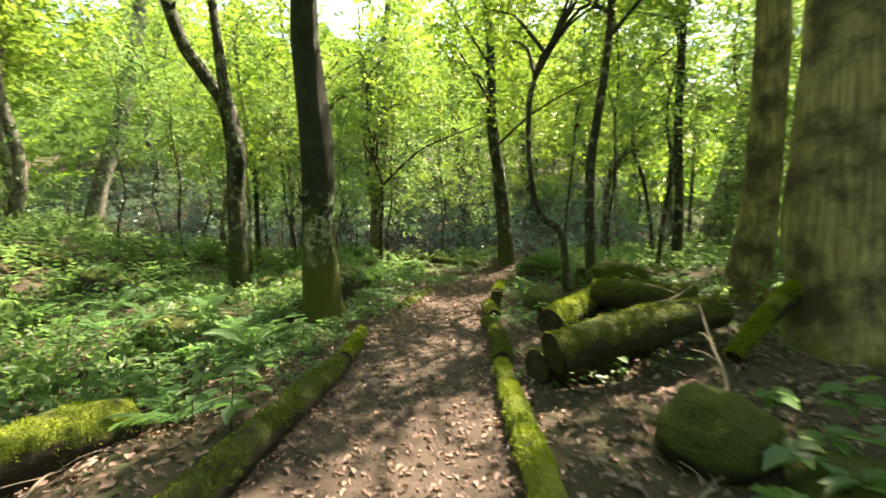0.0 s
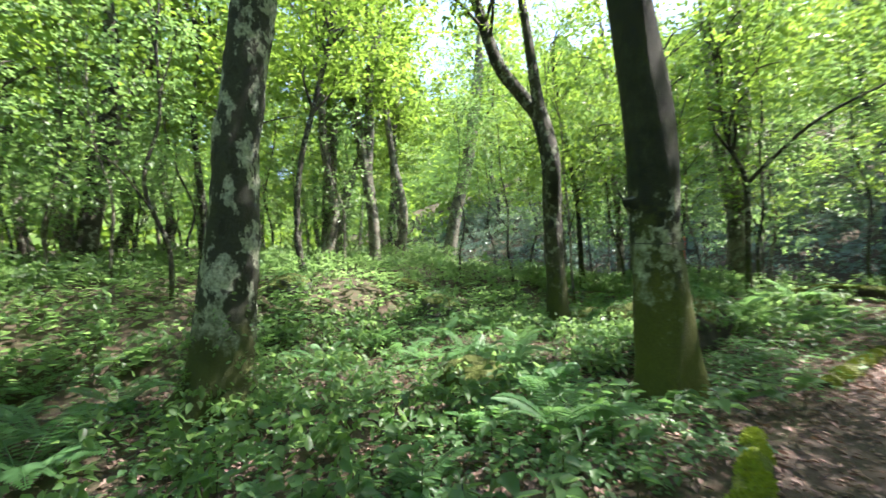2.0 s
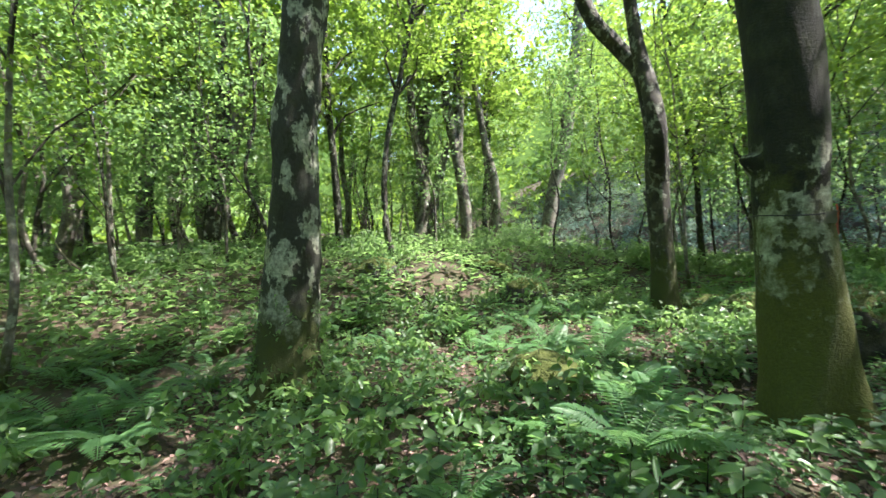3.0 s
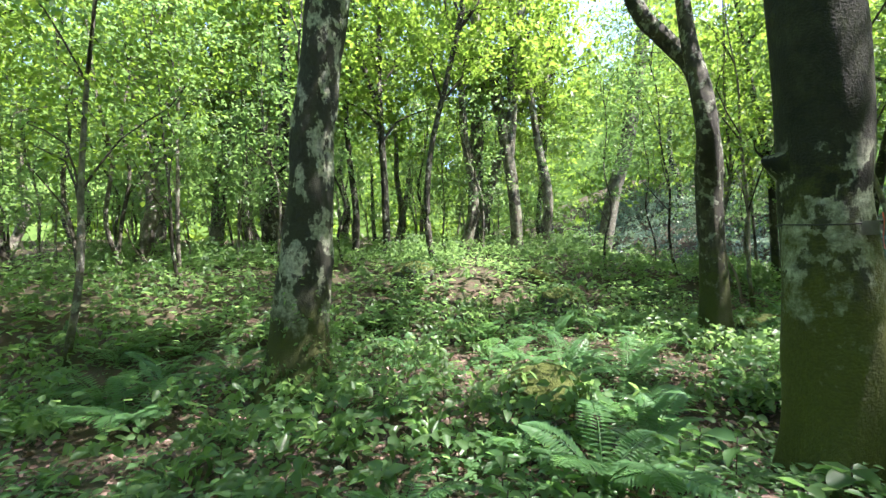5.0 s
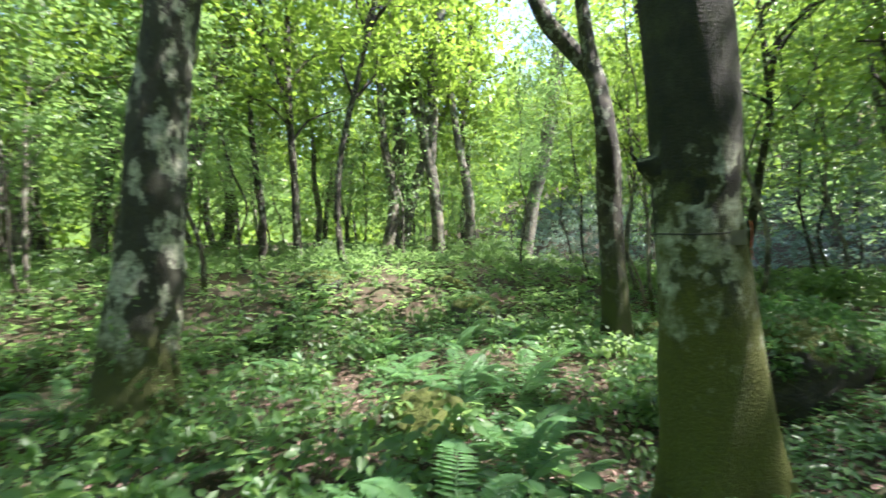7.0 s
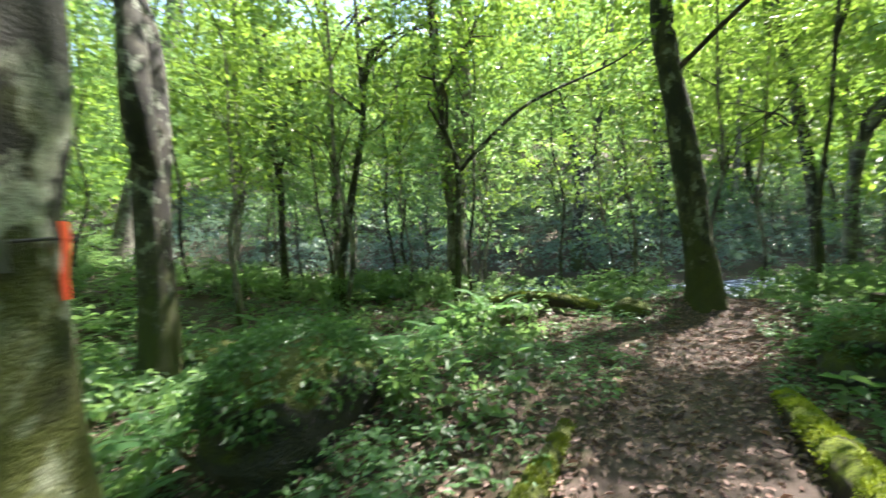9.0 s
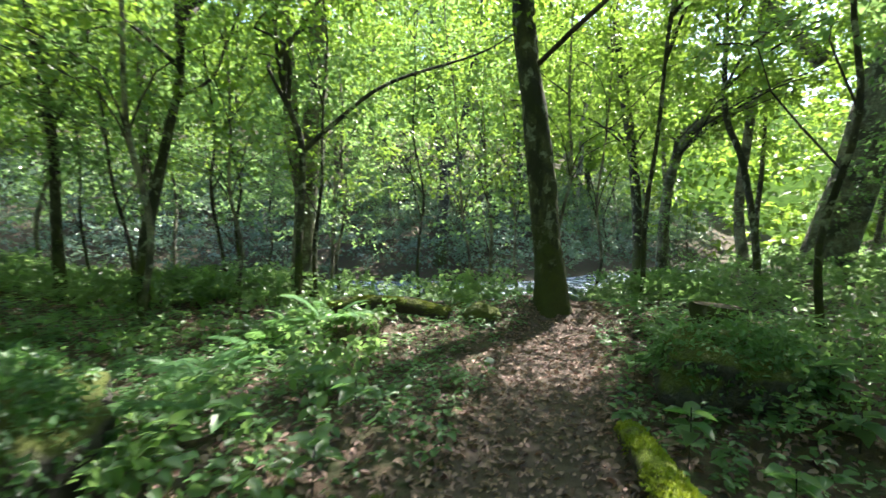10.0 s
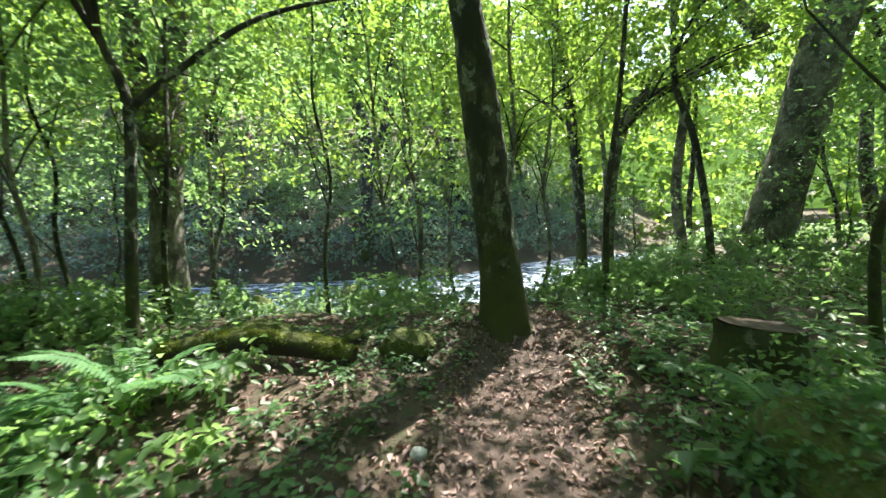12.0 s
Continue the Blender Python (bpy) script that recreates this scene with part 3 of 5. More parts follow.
tree("grey tree near the stream bank splitting into two stems",
     [(-3.41, 18.39, -0.184, 0.42), (-3.41, 18.43, 1.342, 0.296), (-3.37, 18.48, 2.63, 0.277), (-3.24, 18.58, 4.253, 0.253), (-3.09, 18.67, 5.877, 0.243)],
     BARK_GREY, 13, 3.2, 6, forks=[[(-3.43, 18.42, 2.2, 0.162), (-3.59, 18.4, 3.057, 0.181), (-3.69, 18.36, 4.009, 0.176), (-3.79, 18.35, 5.63, 0.162)]], seed=26, sides=14)
tree("slim dark sapling with one long arching branch",
     [(-2.72, 15.63, -0.047, 0.091), (-2.68, 15.66, 1.385, 0.072), (-2.64, 15.71, 3.045, 0.065), (-2.86, 15.64, 3.834, 0.048), (-3.07, 15.59, 4.842, 0.038)],
     BARK_DARK, 7.5, 1.6, 4.4, sprays=44, forks=[[(-2.64, 15.71, 3.007, 0.052), (-2.11, 15.9, 3.596, 0.046), (-1.07, 16.27, 4.546, 0.038), (0.83, 16.95, 5.468, 0.024)]], seed=27, sides=8, flare=0.2)
tree("crooked slim trunk with a kinked foot",
     [(-5.48, 15.43, -0.093, 0.107), (-5.49, 15.43, 0.947, 0.088), (-5.38, 15.53, 1.873, 0.103), (-5.21, 15.7, 3.105, 0.086), (-5.03, 15.87, 4.395, 0.074), (-5.04, 15.89, 5.434, 0.069)],
     BARK_DARK, 10, 2.2, 5.2, sprays=80, forks=[[(-5.08, 15.83, 4.013, 0.038), (-4.52, 16.06, 4.497, 0.031), (-4.26, 16.17, 5.264, 0.023)]], seed=28, sides=10, flare=0.2)
tree("thin upright stem beside the stacked logs",
     [(3.07, 9.14, 0.353, 0.122), (3.02, 9.17, 1.515, 0.101), (3.04, 9.19, 2.955, 0.097), (3.24, 9.15, 4.465, 0.086), (3.37, 9.12, 5.877, 0.079)],
     BARK_DARK, 12, 4.4, 6, sprays=560, seed=29, sides=9, flare=0.2)
tree("thin stem with a sharp crook near its foot",
     [(2.49, 8.86, 0.306, 0.079), (2.36, 8.91, 1.333, 0.075), (2, 9.01, 1.678, 0.075), (1.79, 9.09, 2.278, 0.063), (1.7, 9.14, 3.903, 0.055), (1.92, 9.08, 4.927, 0.048), (2.24, 9, 5.523, 0.04)],
     BARK_DARK, 8.5, 1.8, 5.2, sprays=90, seed=30, sides=8, flare=0.1)
tree("thin trunk on the bank in front of the stream",
     [(7.12, 21.95, -0.325, 0.219), (7.07, 21.97, 1.601, 0.17), (6.84, 22.11, 4.506, 0.167), (6.43, 22.32, 7.426, 0.148)],
     BARK_DARK, 12, 2.8, 5, seed=31, sides=10)
tree("grey sapling arching over in a half circle",
     [(7.12, 20.62, -0.024, 0.172), (7.25, 20.54, 2.803, 0.148), (7.58, 20.34, 4.376, 0.143), (8.02, 20.11, 4.959, 0.105), (8.66, 19.76, 5.069, 0.076)],
     BARK_GREY, 5.9, 1.8, 4.2, sprays=85, seed=32, sides=9, flare=0.2)
tree("sinuous thin stem by the massive trunk",
     [(8.53, 18.35, 0.12, 0.095), (8.46, 18.44, 1.54, 0.086), (8.19, 18.63, 3.489, 0.086), (7.87, 18.87, 4.731, 0.081), (7.81, 18.92, 6.084, 0.067)],
     BARK_DARK, 12, 3.2, 5, sprays=280, seed=33, sides=8, flare=0.1)
tree("forked dark tree on the far bank of the stream",
     [(0.31, 30.37, -0.44, 0.382), (0.43, 30.39, 1.899, 0.296), (0.52, 30.42, 4.868, 0.296), (-0.08, 30.46, 7.796, 0.229)],
     BARK_DARK, 13, 3.2, 7, forks=[[(0.52, 30.39, 4.334, 0.229), (1.4, 30.4, 6.067, 0.229), (1.69, 30.44, 8.438, 0.191)]], seed=34, sides=10)
tree("slim grey stem in the sunlit thicket",
     [(-16.68, 15.65, 0.86, 0.2), (-16.82, 15.44, 3.195, 0.18), (-16.98, 15.22, 6.722, 0.155), (-16.7, 15.64, 9.962, 0.13)],
     BARK_GREY, 13, 2.6, 6, sprays=180, seed=35, sides=9)
tree("thin leaning stem between the thicket leaves",
     [(-7.65, 16.23, -0.14, 0.114), (-7.63, 16.11, 1.866, 0.095), (-7.64, 16.08, 3.326, 0.086), (-7.88, 16, 5.202, 0.076)],
     BARK_DARK, 9, 2, 4, sprays=120, seed=36, sides=8, flare=0.1)

# unseen tree, added so that its crown shades the path
tree("slender dark tree added only to shade the path",
     [(6.9, 13.2, 0.2, 0.17), (6.95, 13.25, 2.5, 0.14), (6.9, 13.3, 5.0, 0.12)],
     BARK_DARK, 13, 5.2, 8.2, sprays=760, seed=37, sides=9, flare=0.3)
tree("very thin straight stem between the leaves",
     [(4.24, 16.05, 0.166, 0.057), (4.26, 16.07, 1.884, 0.05), (4.43, 16, 3.605, 0.043), (4.54, 15.98, 5.324, 0.038)],
     BARK_DARK, 11.5, 3.4, 5.6, sprays=340, seed=38, sides=8, flare=0.1)

tree("slim grey tree with a full leafy crown",
     [(-6.81, 17.52, -0.044, 0.143), (-6.8, 17.54, 2.342, 0.119), (-6.94, 17.61, 4.724, 0.105)],
     BARK_GREY, 14, 3.6, 5.5, sprays=260, seed=39, sides=9, flare=0.3)


# ---- the wood around: shared forms, each tree an object of its own ----
def wood_tree_form(seed, top, R, low, r0, sprays, count, size, leaf, bark):
    rng = np.random.default_rng(seed)
    root = thing("tree", "slender forest tree with a light green crown", "tree", (0, 0, -200), "forest trees")
    pts, p, z = [], np.zeros(2), -0.3
    n = 7
    for i in range(n):
        pts.append((*p, z, r0 * (1 - 0.85 * i / (n - 1))))
        p = p + rng.normal(0, 0.02 * top, 2)
        z += (top + 0.3) / (n - 1)
    v, f = tube(pts, 9, 4, 0.04, seed, 0.4, 0.6)
    part_mesh("trunk", raw_mesh("trunk", v, f, bark, True), root)
    ps = spline(pts, 4)
    c = crown_sprays(rng, sprays, R, top + 0.6, low)
    c[:, :2] += np.stack([np.interp(c[:, 2], ps[:, 2], ps[:, i]) for i in (0, 1)], 1)
    v, f = spray_leaves(rng, c, rng.uniform(0.4, 1.0, len(c)), count, size)
    part_mesh("crown", raw_mesh("crown", v, f, leaf), root)
    tubes = []
    for e in c[rng.choice(len(c), 6, replace=False)]:
        zs = max(low * 0.6, e[2] - 1.5)
        tubes.append(limb_to(rng, (np.interp(zs, ps[:, 2], ps[:, 0]), np.interp(zs, ps[:, 2], ps[:, 1]), zs), e, r0 * 0.35))
    v, f = join(tubes)
    tagged(part_mesh("branchwork", raw_mesh("branchwork", v, f, TWIG, True), root), kind="stuff")
    return root


def place_far(form_list, spots, seed, label="", smin=0.85, smax=1.2):
    rng = np.random.default_rng(seed)
    for k, (x, y) in enumerate(spots):
        form = form_list[k % len(form_list)]
        s = rng.uniform(smin, smax)
        ob = copy_thing(form, pose(x, y, gz(x, y), rng.normal(0, 3), rng.normal(0, 3), rng.uniform(0, 360)) @ Matrix.Scale(s, 4))
        ob.scale = (s, s, s * rng.uniform(0.9, 1.12))
        if label:
            ob["label"] = label


def drop_form(form):
    for o in (*form.children_recursive, form):
        bpy.data.objects.remove(o)


def scatter(seed, n, box, gap, allowed):
    """Spots at least gap apart inside a box, where allowed(x, y)."""
    rng = np.random.default_rng(seed)
    out = []
    for _ in range(n * 30):
        if len(out) >= n:
            break
        x, y = rng.uniform(box[0], box[1]), rng.uniform(box[2], box[3])
        if allowed(x, y) and all((x - a) ** 2 + (y - b) ** 2 > gap * gap for a, b in out):
            out.append((x, y))
    return out


def dry(x, y):
    return abs(y - float(stream_y(x))) > 5.2


def open_core(x, y):
    """The stretch beside the walk that holds only the trees built one by one."""
    return (-13.5 < x < 9 and -2.5 < y < 21.5) or (8.5 < x < 15 and 9 < y < 20)


tall = [wood_tree_form(101, 13, 3.2, 5.0, 0.20, 250, 19, 0.21, LEAF_CANOPY, BARK_GREY), wood_tree_form(102, 15, 3.4, 6.0, 0.26, 260, 19, 0.21, LEAF_CANOPY, BARK_DARK),
        wood_tree_form(103, 12, 2.6, 4.2, 0.12, 210, 19, 0.20, LEAF_CANOPY, BARK_GREY), wood_tree_form(104, 13, 2.8, 5.0, 0.15, 220, 19, 0.20, LEAF_CANOPY, BARK_DARK)]
place_far(tall, scatter(1, 68, (-40, 24, -12, 24), 2.7, lambda x, y: not open_core(x, y) and (y > 0.9 * x - 4 or x < 0 or (x + y) % 3 < 0.8) and dry(x, y) and math.hypot(x + 2, y - 8) < 38 and lets_sun_in(x, y, 5, 14, 1.4)), 5)
place_far(tall, scatter(2, 24, (-34, 36, 34, 50), 3.2, dry), 6)
HIGH = [(3.0, 33.5), (6.5, 36.5), (11.0, 39.0), (1.0, 38.0), (-4.0, 38.5)]
place_far(tall[:2], HIGH, 15, "tall tree with a full green crown on the far bank", 1.15, 1.4)
place_far(tall[2:], [(8.5, 22.3), (13.5, 24.6), (16.5, 23.0)], 16, "slim tall tree with a high light green crown")
for form in tall:
    drop_form(form)

young = [wood_tree_form(111, 6.5, 1.7, 1.6, 0.05, 64, 25, 0.115, LEAF_LOW, BARK_GREY), wood_tree_form(112, 5.0, 1.5, 1.2, 0.04, 50, 25, 0.11, LEAF_LOW, BARK_GREY),
         wood_tree_form(113, 8.0, 1.9, 2.6, 0.06, 70, 25, 0.115, LEAF_LOW, BARK_DARK), wood_tree_form(114, 3.4, 1.2, 0.7, 0.025, 36, 22, 0.10, LEAF_LOW, BARK_DARK)]
near_ok = lambda x, y: lets_sun_in(x, y, 1.5, 7, 0.8) and not (x > 4 and 15 < y < 21.5 and abs(x * 0.85 + 10 - y) < 2.2) and (x < -11.5 or y > 16.5 or x > 5.5) and not (-15 < x < -9 and 6 < y < 17) and dry(x, y) and math.hypot(x - 1, y - 14) > 3.2
place_far(young, scatter(3, 120, (-30, 17, -6, 21.5), 1.4, near_ok), 7, "thin understorey sapling with layered green leaves")
place_far(young, scatter(4, 36, (-18, 26, 31, 40), 1.8, dry), 8, "thin understorey sapling with layered green leaves")
bank = [wood_tree_form(115, 8.5, 2.2, 3.0, 0.05, 84, 32, 0.105, LEAF_CANOPY, BARK_GREY), wood_tree_form(116, 7.0, 2.0, 2.4, 0.04, 74, 32, 0.10, LEAF_LOW, BARK_DARK)]
SAPLING = "thin understorey sapling with layered green leaves"
place_far(bank, scatter(13, 26, (-10, 4.5, 15.9, 19.6), 1.4, lambda x, y: dry(x, y) and math.hypot(x - 1.5, y - 15) > 2.4 and lets_sun_in(x, y, 3, 8, 0.8)), 9, SAPLING)
place_far(bank, scatter(14, 8, (-12, -3.5, 13.0, 16.8), 1.4, lambda x, y: math.hypot(x + 5.5, y - 10.5) > 2), 10, SAPLING)
place_far(bank, scatter(15, 3, (4.6, 9, 8.5, 13), 1.6, lambda x, y: abs(x - 0.2 - 0.56 * (y - 0.2)) > 1.9), 11, SAPLING)
place_far(bank, scatter(16, 6, (9.5, 16, 13, 18.5), 1.6, lambda x, y: abs(x - 0.2 - 0.56 * (y - 0.2)) > 2.0), 12, SAPLING)
place_far(bank, [(-8.2, 0.6), (-10.2, -1.4), (-7.2, -1.6), (-11.2, 1.6), (-13, 0.2), (-9, -3.5)], 13, SAPLING)
for form in young + bank:
    drop_form(form)


# ---- bushes on the stream banks and the woods beyond ----
def leaf_mass(name, label, category, pts, rad, count, size, leaf, seed, tilt=0.5, shape=None):
    rng = np.random.default_rng(seed)
    v, f = spray_leaves(rng, pts, rad, count, size, tilt, shape)
    return tagged(new(name, raw_mesh(name, v, f, leaf)), label, category, kind="stuff")


def bank_bushes():
    rng = np.random.default_rng(61)
    n = 5600
    x = rng.uniform(-34, 26, n)
    d = np.where(rng.random(n) < 0.16, rng.uniform(-6.2, -4.6, n), rng.uniform(4.3, 16, n))
    y = stream_y(x) + d
    lift = rng.uniform(0.1, 1.0, n) * np.where(d < 0, 0.5, 2.6)
    leaf_mass("bushes", "dark glossy bushes with a painted sky tint along the stream banks", "bush", np.stack([x, y, ground(x, y) + lift], 1), rng.uniform(0.4, 0.9, n), 19, 0.17, LEAF_FAR, 62, 0.5)


def far_woods():
    rng = np.random.default_rng(71)
    n = 3500
    a = rng.uniform(0, 2 * np.pi, n)
    r = rng.uniform(38, 58, n)
    x, y = -2 + r * np.cos(a), 8 + r * np.sin(a)
    h = 22 * rng.beta(1.0, 1.25, n) * (0.8 + 0.2 * np.sin(9 * a) + 0.12 * np.sin(23 * a))
    leaf_mass("far_woods", "bright green leaves of the surrounding wood", "foliage", np.stack([x, y, ground(x, y) + h + 0.4], 1), rng.uniform(1.0, 2.2, n), 20, 0.73, LEAF_CANOPY, 72)


bank_bushes()
far_woods()


def backdrop():
    """A plain wall of distant wood that closes the view, glowing like sunlit leaves."""
    m, nt, p, out = mat("glowing_distant_wood")
    cc = coords(nt, (1, 1, 1.6))
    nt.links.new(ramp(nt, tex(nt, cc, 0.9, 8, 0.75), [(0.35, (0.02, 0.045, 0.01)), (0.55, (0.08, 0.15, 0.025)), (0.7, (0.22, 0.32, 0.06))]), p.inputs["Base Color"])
    # light and dark leaf tones in the glow stand in for sunlight
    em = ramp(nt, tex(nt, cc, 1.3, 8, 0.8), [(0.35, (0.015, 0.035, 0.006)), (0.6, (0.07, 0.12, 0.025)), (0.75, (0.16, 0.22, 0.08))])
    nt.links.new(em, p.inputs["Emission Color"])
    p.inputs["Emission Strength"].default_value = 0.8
    p.inputs["Roughness"].default_value = 0.9
    a = np.linspace(0, 2 * np.pi, 241)
    r = 64 + 1.5 * np.sin(17 * a)
    x, y = -2 + r * np.cos(a), 8 + r * np.sin(a)
    topz = 17 + 2.5 * np.sin(31 * a) + 1.5 * np.sin(67 * a)
    v = np.concatenate([np.stack([x, y, np.full_like(x, -3)], 1), np.stack([x, y, topz + ground(x, y)], 1)])
    i = np.arange(240)
    tagged(new("backdrop", raw_mesh("backdrop", v, np.stack([i, i + 1, i + 242, i + 241], 1), m)), "distant green backdrop wall glowing as if sunlit", "backdrop", kind="structure")


backdrop()


# ---- logs, rocks and stumps ----
def disc(points, which, sides, seed):
    """An uneven cut face at one end of a log."""
    s = spline(points, 4)
    e, d = (s[0], s[0] - s[1]) if which == 0 else (s[-1], s[-1] - s[-2])
    w = d[:3] / np.linalg.norm(d[:3])
    ref = np.array([0.0, 0, 1]) if abs(w[2]) < 0.8 else np.array([0.0, 1, 0])
    u = np.cross(ref, w)
    u /= np.linalg.norm(u)
    t = np.cross(w, u)
    a = np.arange(sides) * 2 * np.pi / sides
    rng = np.random.default_rng(seed)
    ring = e[:3] + (np.outer(np.cos(a), u) + np.outer(np.sin(a), t)) * e[3] * rng.uniform(0.9, 1.0, (sides, 1)) + w * 0.006
    inner = e[:3] + (np.outer(np.cos(a), u) + np.outer(np.sin(a), t)) * e[3] * 0.5 + w * rng.uniform(-0.012, 0.012, (sides, 1))
    v = np.vstack([ring, inner, e[:3] + w * 0.004])
    j = np.arange(sides)
    j2 = (j + 1) % sides
    f = [(a_, b_, b_ + sides, a_ + sides) for a_, b_ in zip(j, j2)]
    tri = [(int(j[i]) + sides, int(j[(i + 1) % sides]) + sides, int(j[(i + 2) % sides]) + sides, 2 * sides) for i in range(0, sides, 2)]
    return v, np.array(f + tri)


def shaggy(v, f, n, seed, length=0.028):
    """Short moss blades on the upper side of a mesh of quads."""
    r = np.random.default_rng(seed)
    q = np.asarray(v)[np.asarray(f)]
    nrm = np.cross(q[:, 2] - q[:, 0], q[:, 3] - q[:, 1])
    area = np.linalg.norm(nrm, axis=1)
    nrm /= area[:, None] + 1e-12
    c = q.mean(1)
    worn = np.sin(9 * c[:, 0] + seed) * np.sin(8 * c[:, 1] + 1.3 * seed) + 0.6 * np.sin(17 * c[:, 0] + 13 * c[:, 1])
    w = area * np.clip(nrm[:, 2] + 0.25, 0, 1) * (worn > -0.35)
    k = r.choice(len(q), n, p=w / w.sum())
    a, b = r.random((n, 1)), r.random((n, 1))
    pos = (q[k, 0] * (1 - a) + q[k, 1] * a) * (1 - b) + (q[k, 3] * (1 - a) + q[k, 2] * a) * b
    ax = nrm[k] + r.normal(0, 0.55, (n, 3))
    ln = length * r.uniform(0.5, 1.3, n)
    return leaves(pos - ax * 0.003, ax, r.normal(0, 1, (n, 3)), ln, ln * 0.45, 0.3)


def log(label, points, moss=None, category="log", group="", seed=1, rough=0.05, base=None, fuzz=2600):
    """A log along rows of x, y, z, radius: mossy body and two cut ends."""
    o = np.array(base if base is not None else points[0][:3])
    root = thing("log" if category == "log" else "branch", label, category, tuple(o), group)
    pts = [(*(np.array(q[:3]) - o), q[3]) for q in points]
    v, f = tube(pts, 18, 9, rough, seed, caps=False)
    part_mesh("body", raw_mesh("body", v, f, moss or MOSS, True), root)
    if fuzz:
        v, f = shaggy(v, f, fuzz, seed + 50)
        tagged(part_mesh("moss", raw_mesh("moss", v, f, SPRIG_BRIGHT if moss is MOSS_BRIGHT else MOSS_SPRIG), root, "shaggy moss"), "shaggy moss", kind="stuff")
    for k in (0, 1):
        v, f = disc(pts, k, 18, seed + k)
        part_mesh("cut_end", raw_mesh("cut_end", v, f, CUT), root, "dark weathered cut end")
    return root


def laid(points, sink=0.25):
    """Sets a line of x, y, radius on the ground."""
    return [(x, y, gz(x, y) + r * (1 - sink), r) for x, y, r in points]


EDGE = "path edging logs"
log("long moss-covered log edging the dirt path", laid([(-1.16, 0.9, 0.115), (-1.11, 2.2, 0.12), (-1.05, 3.4, 0.115), (-0.99, 4.4, 0.10)]), group=EDGE, seed=3)
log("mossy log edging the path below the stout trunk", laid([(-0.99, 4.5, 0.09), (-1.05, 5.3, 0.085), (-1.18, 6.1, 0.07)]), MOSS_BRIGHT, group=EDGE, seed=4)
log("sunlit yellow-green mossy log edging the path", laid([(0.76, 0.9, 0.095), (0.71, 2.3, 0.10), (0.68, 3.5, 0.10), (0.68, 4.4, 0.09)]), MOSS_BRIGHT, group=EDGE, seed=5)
log("short mossy log edging the path before the bend", laid([(0.70, 4.55, 0.10), (0.76, 5.5, 0.11), (0.66, 6.3, 0.09)]), group=EDGE, seed=6)
log("mossy log edge where the path narrows", laid([(0.79, 6.65, 0.11), (0.76, 7.31, 0.12), (0.83, 7.81, 0.1)]), group=EDGE, seed=7)
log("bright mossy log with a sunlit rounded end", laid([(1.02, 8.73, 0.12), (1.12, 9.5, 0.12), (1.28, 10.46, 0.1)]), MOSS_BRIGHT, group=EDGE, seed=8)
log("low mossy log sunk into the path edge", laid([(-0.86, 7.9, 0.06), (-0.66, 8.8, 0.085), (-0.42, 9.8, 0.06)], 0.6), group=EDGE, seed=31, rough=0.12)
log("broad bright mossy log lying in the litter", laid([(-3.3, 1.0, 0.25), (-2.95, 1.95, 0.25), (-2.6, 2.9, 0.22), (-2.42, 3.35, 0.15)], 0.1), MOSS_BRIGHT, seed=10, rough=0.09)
PILE = "stacked mossy logs"
log("thick mossy log propped across other wood", [(1.08, 3.85, 0.36, 0.185), (1.5, 4.0, 0.44, 0.195), (2.2, 4.3, 0.54, 0.185), (2.95, 4.6, 0.60, 0.17)], group=PILE, seed=11)
log("mossy log under the pile with a dark end", laid([(0.98, 4.12, 0.17), (1.6, 4.45, 0.18), (2.5, 4.9, 0.17)], 0.1), group=PILE, seed=12)
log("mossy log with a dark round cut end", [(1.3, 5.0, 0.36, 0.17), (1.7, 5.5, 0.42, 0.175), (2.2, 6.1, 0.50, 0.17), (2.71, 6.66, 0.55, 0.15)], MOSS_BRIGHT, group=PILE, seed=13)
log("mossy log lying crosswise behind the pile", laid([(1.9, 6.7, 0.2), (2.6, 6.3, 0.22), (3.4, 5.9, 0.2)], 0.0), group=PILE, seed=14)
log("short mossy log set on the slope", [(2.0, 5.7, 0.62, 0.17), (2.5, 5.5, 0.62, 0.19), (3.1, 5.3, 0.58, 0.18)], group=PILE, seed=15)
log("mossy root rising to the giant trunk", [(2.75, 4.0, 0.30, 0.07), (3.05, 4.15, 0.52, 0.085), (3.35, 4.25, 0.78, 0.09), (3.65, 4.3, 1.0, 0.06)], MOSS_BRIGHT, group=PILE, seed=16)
log("fallen mossy log spanning a hollow", [(-1.83, 14.18, 0.28, 0.09), (-1.1, 13.97, 0.42, 0.11), (-0.42, 13.77, 0.4, 0.11), (0.11, 13.6, 0.3, 0.09)], MOSS, seed=17)
log("thin mossy log slanting on the bank", laid([(-0.64, 14.38, 0.08), (0.01, 14.7, 0.09), (0.46, 15.2, 0.07)]), seed=18, fuzz=0)
log("rotting log half hidden among the plants", laid([(-9.0, 10.1, 0.15), (-10.0, 10.0, 0.17), (-11.1, 9.9, 0.14)], 0.0), seed=19, fuzz=0)
log("old mossy trunk lying in the undergrowth", laid([(-3.47, 11.66, 0.17), (-4.63, 11.8, 0.2), (-5.95, 11.54, 0.17)], 0.1), seed=20, fuzz=0)


